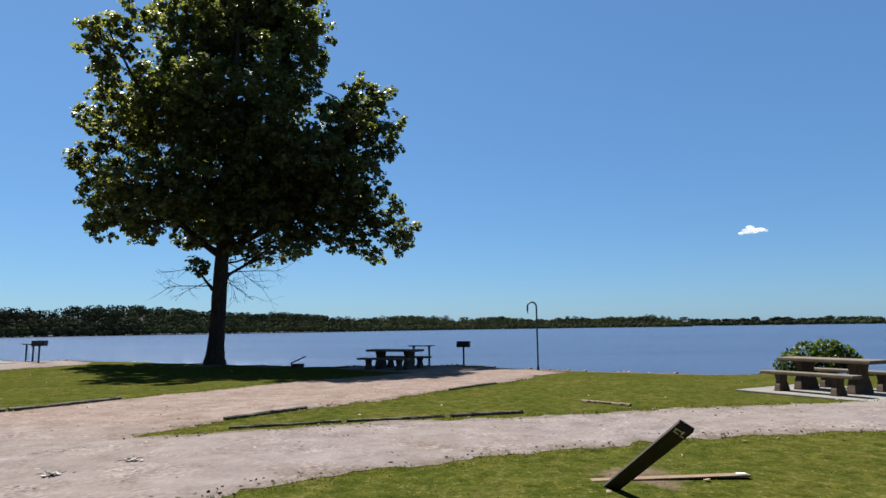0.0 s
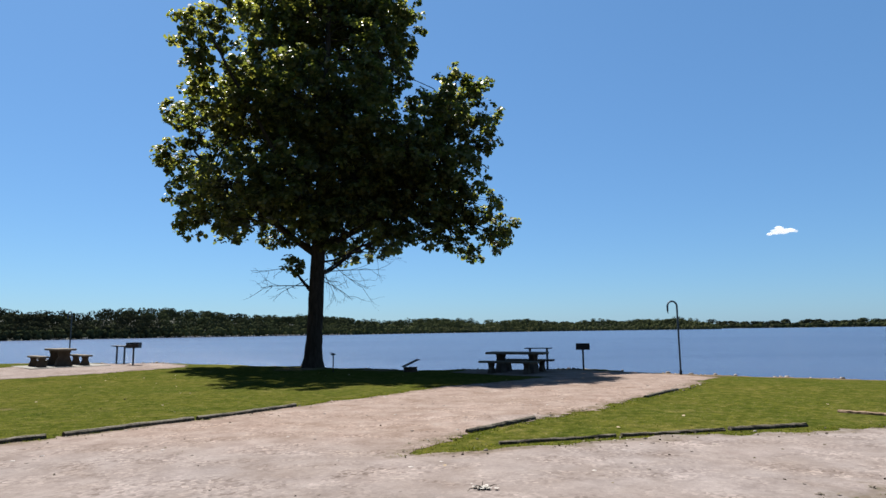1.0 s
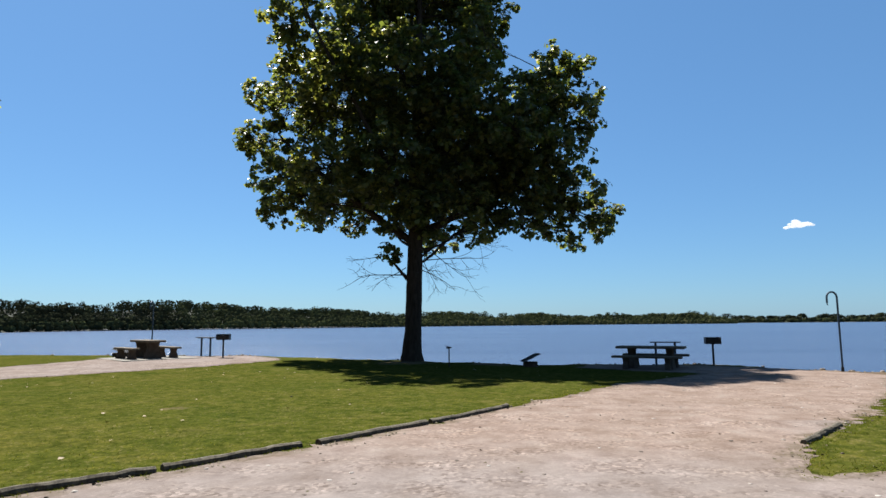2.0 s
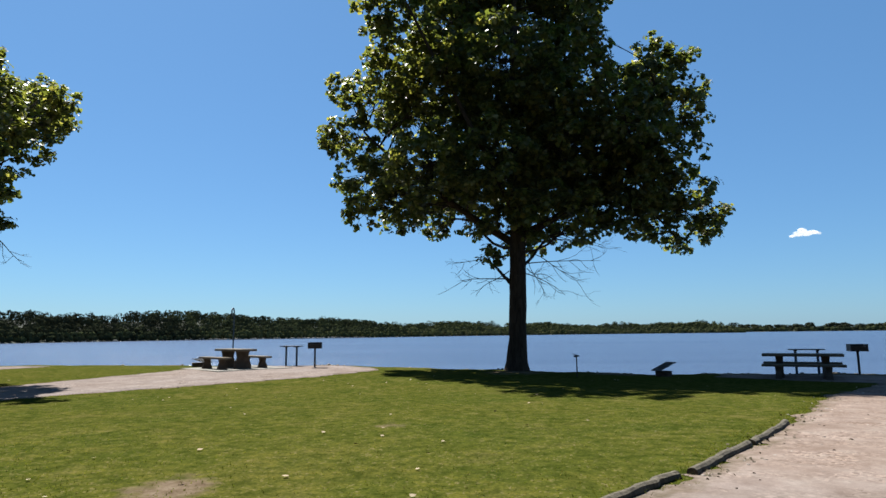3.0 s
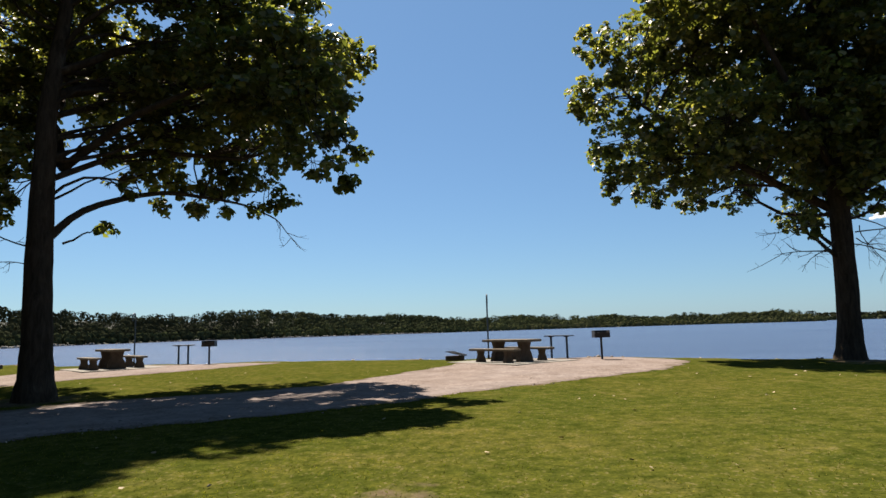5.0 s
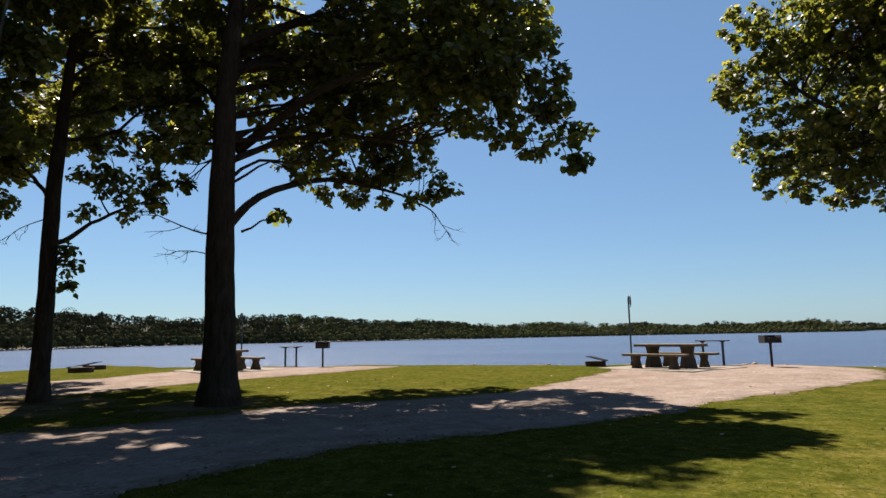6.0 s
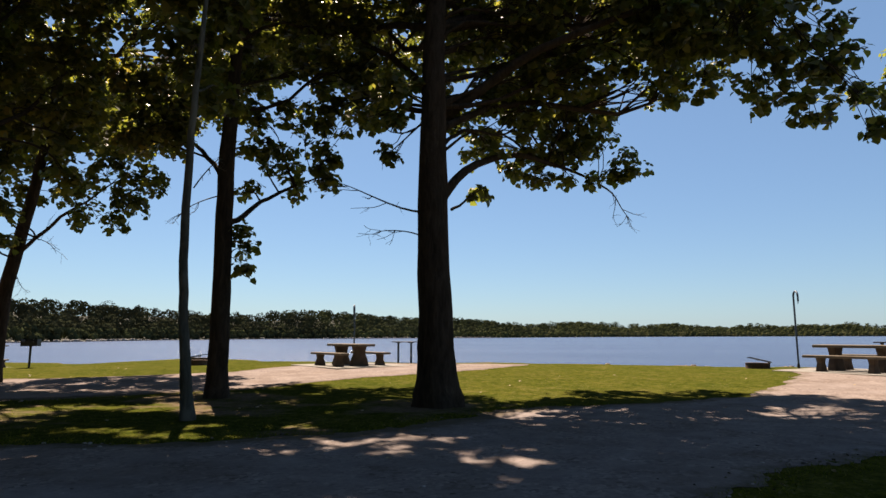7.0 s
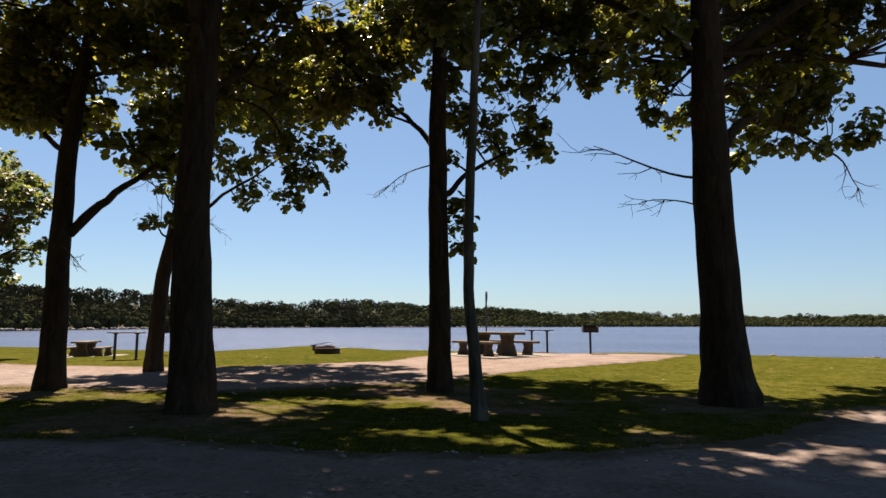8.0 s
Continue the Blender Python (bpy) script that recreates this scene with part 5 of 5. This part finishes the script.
def fire_ring(x, y, turn, label, tilt=28, radius=0.36):
    """A steel ring with its grate swung up."""
    t = thing("fire_ring", pose(x, y, float(land(x, y)) + 0.0, 0, 0, turn), label, "fire ring", "fire rings")
    bm = bmesh.new()
    lathe(bm, [(radius, -0.04), (radius, 0.16), (radius + 0.02, 0.17), (radius - 0.015, 0.165), (radius - 0.02, -0.04)], 26)
    part("ring", bm, RUST, t)
    bm = bmesh.new()
    m = Matrix.Translation((-radius, 0, 0.20)) @ Matrix.Rotation(radians(-tilt), 4, "Y")
    for k in range(11):
        box(bm, 0.62, 0.014, 0.012, m @ Matrix.Translation((0.31, -0.26 + k * 0.052, 0)))
    for px in (0.01, 0.31, 0.61):
        box(bm, 0.025, 0.55, 0.016, m @ Matrix.Translation((px, 0, -0.015)))
    part("grate", bm, STEEL, t)
    part("hinge", bm_tube([(-radius, -0.29, 0.185), (-radius, 0.29, 0.185)], 0.016, 8), STEEL, t)
    bm = bmesh.new()
    rg = random.Random(int(abs(x) * 10))
    for _ in range(14):
        a, d = rg.uniform(0, 6.28), rg.uniform(0, radius * 0.75)
        bmesh.ops.create_icosphere(bm, subdivisions=1, radius=rg.uniform(0.03, 0.07), matrix=Matrix.Translation((d * math.cos(a), d * math.sin(a), 0.03)) @ Matrix.Diagonal((1.3, 1, 0.6, 1)))
    part("ashes", bm, ROCK, t)["kind"] = "stuff"
    return t


TABLE = "weathered concrete picnic table on hourglass legs"
BENCH = "concrete bench beside a picnic table"
site(8.45, 16.15, 118, "tan concrete picnic table on a pale slab, before a bush", "tan concrete bench on a pale slab", (3.2, 2.75, 0.05, -0.1, 3, 0))
site(-2.75, 25.4, 157, "concrete picnic table in the shade at the end of the lane", "concrete bench in tree shade")
site(-22.45, 28.5, 140, TABLE + " by a drive", BENCH, (3.4, 3.0, 0, 0.1))
site(-38.15, 28.6, 144, TABLE + " beyond the tree trunks", BENCH, (3.4, 3.0, 0, 0.1))
site(-60.2, 32.4, 120, TABLE + " by the far lane", BENCH, (3.4, 3.0, 0, 0.1))
pedestal_grill(-0.12, 27.3, -8, "black steel park grill on a post by the water")
pedestal_grill(-19.4, 29.0, 12, "black steel park grill on a post beside a serving shelf")
pedestal_grill(-35.3, 30.8, 15, "black steel park grill on a post at the shore")
pedestal_grill(-49.2, 25.7, 30, "black steel park grill behind tree trunks")
serving_shelf(-1.85, 27.1, -12, "dark serving shelf on two pipe legs by a picnic table")
serving_shelf(-20.85, 30.4, -30, "dark serving shelf on two pipe legs beside a grill")
serving_shelf(-37.3, 32.0, -20, "dark serving shelf on two pipe legs near the water")
serving_shelf(-49.02, 24.0, 25, "dark serving shelf on two pipe legs by the far lane")
serving_shelf(14.6, 23.4, -10, "dark serving shelf standing behind the bush")
lantern_pole(2.57, 23.9, 10, "blue-grey pipe lantern pole with a hooked top")
lantern_pole(-23.5, 30.6, 98, "dark lantern pole beside a concrete table", 2.45)
lantern_pole(-39.15, 31.2, 109, "dark lantern pole near the shore", 2.25)
fire_ring(-6.75, 26.2, 20, "rusty fire ring with a raised grate in tree shade", 24, 0.26)
fire_ring(-24.75, 30.3, 160, "low steel fire ring with its grate swung open", 13)
fire_ring(-44.0, 27.9, 30, "dark steel fire ring on the grass", 9, 0.44)
fire_ring(-45.4, 30.1, 10, "dark fire ring by the lawn's edge", 10, 0.44)


def water_spigot(x, y):
    t = thing("water_spigot", pose(x, y, float(land(x, y)), 0, 0, 15), "thin metal water spigot standing in the grass", "spigot")
    part("riser", bm_tube([(0, 0, -0.05), (0, 0, 0.3), (0, 0, 0.66)], 0.022, 8), STEEL, t)
    part("head", bm_tube([(-0.09, 0, 0.64), (0.0, 0, 0.665), (0.09, 0, 0.655)], [0.03, 0.035, 0.02], 8), STEEL, t)
    part("lever", bm_tube([(0.0, 0, 0.67), (-0.06, 0, 0.71), (-0.13, 0, 0.72)], 0.012, 6), RUST, t)


water_spigot(-9.6, 25.7)


# ---- bush behind the tan table ----
def build_bush(x, y, lobes, label):
    rg = np.random.default_rng(44)
    base = np.array([x, y, float(land(x, y))])
    t = thing("bush", Matrix.Translation(base), label, "bush")
    chunks, stems = [], []
    for lx, ly, lz, r in lobes:
        n = int(r * r * 2000)
        d = rg.standard_normal((n, 3))
        d /= np.linalg.norm(d, axis=1)[:, None]
        c = np.array([lx, ly, lz * 0.92]) + d * r * 0.96 * rg.uniform(0.3, 1.0, (n, 1)) ** 0.4
        c = c[c[:, 2] > 0.03]
        chunks.append(leaf_arrays(c, 0.095, rg))
        for _ in range(5):
            e = np.array([lx, ly, lz]) + rg.normal(0, 0.35 * r, 3)
            stems.append(tube_arrays(bent((lx * 0.4, ly * 0.4, -0.03), e, rg, 0.05, 5), np.linspace(0.02, 0.006, 5), 5))
    v, f = joined(chunks)
    c = part("foliage", mesh_np("foliage", v, f, LEAF_BUSH), LEAF_BUSH, t)
    c["kind"] = "stuff"
    v, f = joined(stems)
    part("stems", mesh_np("stems", v, f, TWIG, True), TWIG, t)


build_bush(10.95, 21.3, [(-0.75, 0, 0.4, 0.45), (-0.25, 0.15, 0.62, 0.48), (0.3, 0, 0.7, 0.5), (0.75, 0.1, 0.55, 0.48), (0.1, -0.25, 0.35, 0.45), (1.0, 0, 0.38, 0.38), (-0.95, 0.1, 0.28, 0.35), (0.5, 0.1, 0.85, 0.32)],
           "rounded leafy green bush at the water's edge")


# ---- timbers along the lane ----
def timber(a, b, r, seed, label, mat=None):
    rg = np.random.default_rng(seed)
    r *= 0.85
    (ax, ay), (bx, by) = a, b
    n = 14
    t = np.linspace(0, 1, n)
    x, y = ax + (bx - ax) * t, ay + (by - ay) * t
    base = np.array([(ax + bx) / 2, (ay + by) / 2, float(land((ax + bx) / 2, (ay + by) / 2))])
    pts = np.stack([x + rg.normal(0, 0.008, n), y + rg.normal(0, 0.008, n), land(x, y) + r * 0.3 + rg.normal(0, 0.003, n)], 1)
    bm = bm_tube([tuple(p - base) for p in pts], [r * rg.uniform(0.97, 1.03) for _ in range(n)], 10)
    rough = random.Random(seed)
    for v in bm.verts:
        v.co += Vector((rough.gauss(0, 0.003), rough.gauss(0, 0.003), rough.gauss(0, 0.003)))
    ob = part("timber", bm, mat or TIMBER)
    ob.location = base
    return tagged(ob, label, "timber", "lane edging timbers")


GREY = "weathered grey timber laid along the lane's edge"
for k, (a, b) in enumerate([((-12.3, 8.75), (-11.3, 9.95)), ((-11.25, 10.02), (-10.2, 11.35)), ((-10.0, 11.45), (-8.85, 13.15)), ((-8.8, 13.2), (-7.62, 15.0))]):
    timber(a, b, 0.064, 60 + k, GREY)
timber((-4.02, 11.85), (-2.95, 13.15), 0.055, 70, GREY)
timber((-0.35, 16.45), (0.82, 18.2), 0.05, 71, GREY)
timber((-3.55, 10.9), (-1.95, 11.45), 0.04, 72, "sunken timber half buried in the grass edge")
timber((-1.85, 11.48), (-0.3, 11.98), 0.04, 73, "sunken timber half buried in the grass edge")
timber((-0.2, 12.02), (1.06, 12.42), 0.052, 74, GREY)
timber((2.4, 14.05), (3.15, 13.3), 0.045, 75, "short pale timber lying in the grass", BOARD)


def leaning_post(x, y):
    """A square marker post that has been knocked over to one side."""
    z = float(land(x, y))
    up, side = Vector((0.29, -1.44, 0.80)).normalized(), Vector((0.82, -0.14, -0.53)).normalized()
    turned = Matrix((side, up.cross(side), up)).transposed().to_4x4()
    t = thing("marker_post", Matrix.Translation((x, y, z - 0.06)) @ turned, "dark wooden marker post leaning far over in the grass", "post")
    part("shaft", box(bmesh.new(), 0.118, 0.04, 1.72, Matrix.Identity(4), 0.006), POST, t)
    mark = bmesh.new()
    for px, pz, sx, sz in ((-0.02, 0.88, 0.05, 0.012), (0.015, 0.855, 0.012, 0.05), (-0.02, 0.83, 0.04, 0.012), (-0.035, 0.855, 0.012, 0.03), (0.03, 0.825, 0.03, 0.012)):
        box(mark, sx, 0.004, sz, Matrix.Translation((px, -0.0215, pz + 0.76)))
    part("mark", mark, PAINT, t, "small worn white mark")


leaning_post(1.43, 7.38)


def fallen_board(x, y):
    z = float(land(x, y))
    t = thing("fallen_board", pose(x, y, z + 0.005, 0, -1.0, 4), "tan board lying in the grass beside the post", "board")
    part("plank", box(bmesh.new(), 1.56, 0.11, 0.018, Matrix.Identity(4), 0.006), BOARD, t)
    part("tag", box(bmesh.new(), 0.085, 0.06, 0.008, Matrix.Translation((0.70, -0.01, 0.0190)), 0.002), PAINT, t, "white plate")


fallen_board(2.1, 7.62)


def dead_stick(x, y, turn, label, size, seed):
    rg = np.random.default_rng(seed)
    base = np.array([x, y, float(land(x, y)) + 0.02])
    t = thing("dead_stick", Matrix.Translation(base) @ pose(0, 0, 0, 0, 0, turn), label, "stick", "sticks on the road")
    ch = []
    for _ in range(7):
        a = rg.normal(0, 0.10, 3) * size
        b = a + rg.normal(0, 0.30, 3) * size
        a[2], b[2] = abs(a[2]) * 0.3, abs(b[2]) * 0.5
        ch.append(tube_arrays(bent(a, b, rg, 0.05, 5), np.linspace(0.007, 0.003, 5), 5))
    v, f = joined(ch)
    part("wood", mesh_np("wood", v, f, TIMBER, True), TIMBER, t)
    c = rg.normal(0, (0.26, 0.20, 0.12), (30, 3)) * size
    c[:, 2] = np.abs(c[:, 2]) * 0.3
    v, f = leaf_arrays(c, 0.06, rg)
    v[:, 2] = 0.012 + np.abs(v[:, 2]) * 0.35
    part("leaves", mesh_np("leaves", v, f, BLEACHED), BLEACHED, t, "pale curled dry leaves")


dead_stick(-3.72, 8.44, 10, "pale broken twig with bleached leaves on the gravel", 0.2, 1)
dead_stick(-4.22, 7.76, 60, "small grey stick lying on the gravel", 0.16, 2)


# ---- loose cover ----
def scatter(n, rg, x0, x1, y0, y1):
    return rg.uniform(x0, x1, n), rg.uniform(y0, y1, n)


def build_grass():
    """Short blades where the lawn lies close to the road."""
    rg = np.random.default_rng(90)
    x, y = scatter(900000, rg, -46, 10, 6.5, 20)
    d = gravel_edge(x, y)
    line = np.interp(-x, [-x0 for x0, _ in ROAD_LINE], [y0 for _, y0 in ROAD_LINE])
    near = y - line
    clump = 0.5 + 0.5 * np.sin(x * 3.1 + np.sin(y * 2.3) * 2) * np.sin(y * 2.7 + np.sin(x * 1.9) * 2)
    want = 0.30 * np.exp(-np.clip(near - 4.5, 0, 99) / 3.2) * (0.15 + 0.85 * clump) + 0.55 * np.exp(-(d / 0.3) ** 2)
    keep = (d > -0.02) & (near > 3.2) & (rg.random(len(x)) < want) & (y < np.interp(x, SHORE_X, SHORE_Y) - 1)
    x, y, d = x[keep], y[keep], d[keep]
    n = len(x)
    h = rg.uniform(0.010, 0.026, n) * (1 + 0.5 * np.exp(-(d / 0.3) ** 2))
    a = rg.uniform(0, 2 * np.pi, n)
    lean = rg.normal(0, 1.1, (n, 2)) * h[:, None]
    w = rg.uniform(0.004, 0.009, n)
    z = land(x, y)
    p0 = np.stack([x - np.cos(a) * w, y - np.sin(a) * w, z - 0.005], 1)
    p1 = np.stack([x + np.cos(a) * w, y + np.sin(a) * w, z - 0.005], 1)
    p2 = np.stack([x + lean[:, 0], y + lean[:, 1], z + h], 1)
    v = np.stack([p0, p1, p2], 1).reshape(-1, 3)
    f = np.arange(3 * n).reshape(-1, 3)
    me = mesh_np("grass", v, f, BLADE, True)
    tagged(part("grass", me, BLADE), "short mown grass blades with dry tips", "grass", kind="stuff")


def build_litter():
    rg = np.random.default_rng(91)
    x, y = scatter(2600, rg, -46, 12, 6.5, 26)
    keep = rg.random(len(x)) < np.where(x < -12, 0.20, 0.09) * np.where(gravel_edge(x, y) < 0, 0.25, 1.0)
    x, y = x[keep], y[keep]
    c = np.stack([x, y, land(x, y) + 0.022], 1)
    v, f = leaf_arrays(c, 0.062, rg)
    v[:, 2] = np.repeat(c[:, 2], 6) + (v[:, 2] - np.repeat(c[:, 2], 6)) * 0.35
    tagged(part("fallen_leaves", mesh_np("fallen_leaves", v, f, LITTER), LITTER), "dry tan leaves scattered on the lawn", "leaves", kind="stuff")


def build_rocks(name, label, places, mat):
    base = np.array([(-1, -1, -1), (1, -1, -1), (1, 1, -1), (-1, 1, -1), (-0.7, -0.7, 1), (0.7, -0.7, 1), (0.7, 0.7, 1), (-0.7, 0.7, 1)]) * 0.5
    quads = np.array([(0, 3, 2, 1), (4, 5, 6, 7), (0, 1, 5, 4), (1, 2, 6, 5), (2, 3, 7, 6), (3, 0, 4, 7)])
    rg = np.random.default_rng(92)
    ch = []
    for x, y, s in places:
        a = rg.uniform(0, 6.28)
        q = base * (1.3, 1, 0.62) * s * rg.uniform(0.7, 1.25, (8, 3))
        q = np.stack([q[:, 0] * math.cos(a) - q[:, 1] * math.sin(a), q[:, 0] * math.sin(a) + q[:, 1] * math.cos(a), q[:, 2]], 1)
        ch.append((q + (x, y, float(land(x, y)) + 0.15 * s), quads))
    v, f = joined(ch)
    tagged(part(name, mesh_np(name, v, f, mat), mat), label, "rocks", kind="stuff")


def build_edge_litter():
    """Dark clods and old leaves where the gravel meets the lawn."""
    rg = np.random.default_rng(95)
    x, y = scatter(260000, rg, -30, 10, 6.5, 16)
    d = gravel_edge(x, y)
    spot = np.sin(x * 2.3 + np.sin(y * 3.1)) * np.sin(y * 2.9 + np.sin(x * 1.3) * 2)
    keep = rg.random(len(x)) < 0.10 * np.exp(-((d + 0.12) / 0.22) ** 2) * (0.25 + np.clip(spot, 0, 1)) + 0.0012 * (d < 0)
    x, y = x[keep], y[keep]
    c = np.stack([x, y, land(x, y) + 0.018], 1)
    v, f = leaf_arrays(c, 0.038, rg)
    v[:, 2] = np.repeat(c[:, 2], 6) + (v[:, 2] - np.repeat(c[:, 2], 6)) * 0.6
    tagged(part("edge_litter", mesh_np("edge_litter", v, f, CLOD), CLOD), "dark old leaves and clods along the gravel's edge", "litter", kind="stuff")


build_grass()
build_litter()
build_edge_litter()
rg0 = np.random.default_rng(93)
shore = []
for _ in range(900):
    x = rg0.uniform(-30, 14)
    if rg0.random() < (1.0 if -1 < x < 5 else 0.35):
        shore.append((x, float(np.interp(x, SHORE_X, SHORE_Y)) - abs(rg0.normal(0, 0.35)) + 0.15, rg0.uniform(0.04, 0.11)))
build_rocks("shore_stones", "small broken stones along the lake's edge", shore, ROCK)
stones = []
gx, gy = rg0.uniform(-40, 8, 42000), rg0.uniform(7.0, 22, 42000)
ge = gravel_edge(gx, gy)
heaped = np.sin(gx * 1.9 + np.sin(gy * 1.3) * 2) * np.sin(gy * 2.3 + np.sin(gx * 0.9) * 2)
pick = (ge > -3.6) & (ge < 0.2) & (rg0.random(len(gx)) < 0.10 + 0.75 * np.clip(heaped, 0, 1) ** 1.5)
for x, y in zip(gx[pick][:9000], gy[pick][:9000]):
    stones.append((x, y, 0.010 + 0.040 * rg0.random() ** 3))
build_rocks("loose_gravel", "loose pebbles on the gravel lanes", stones, PEBBLE)
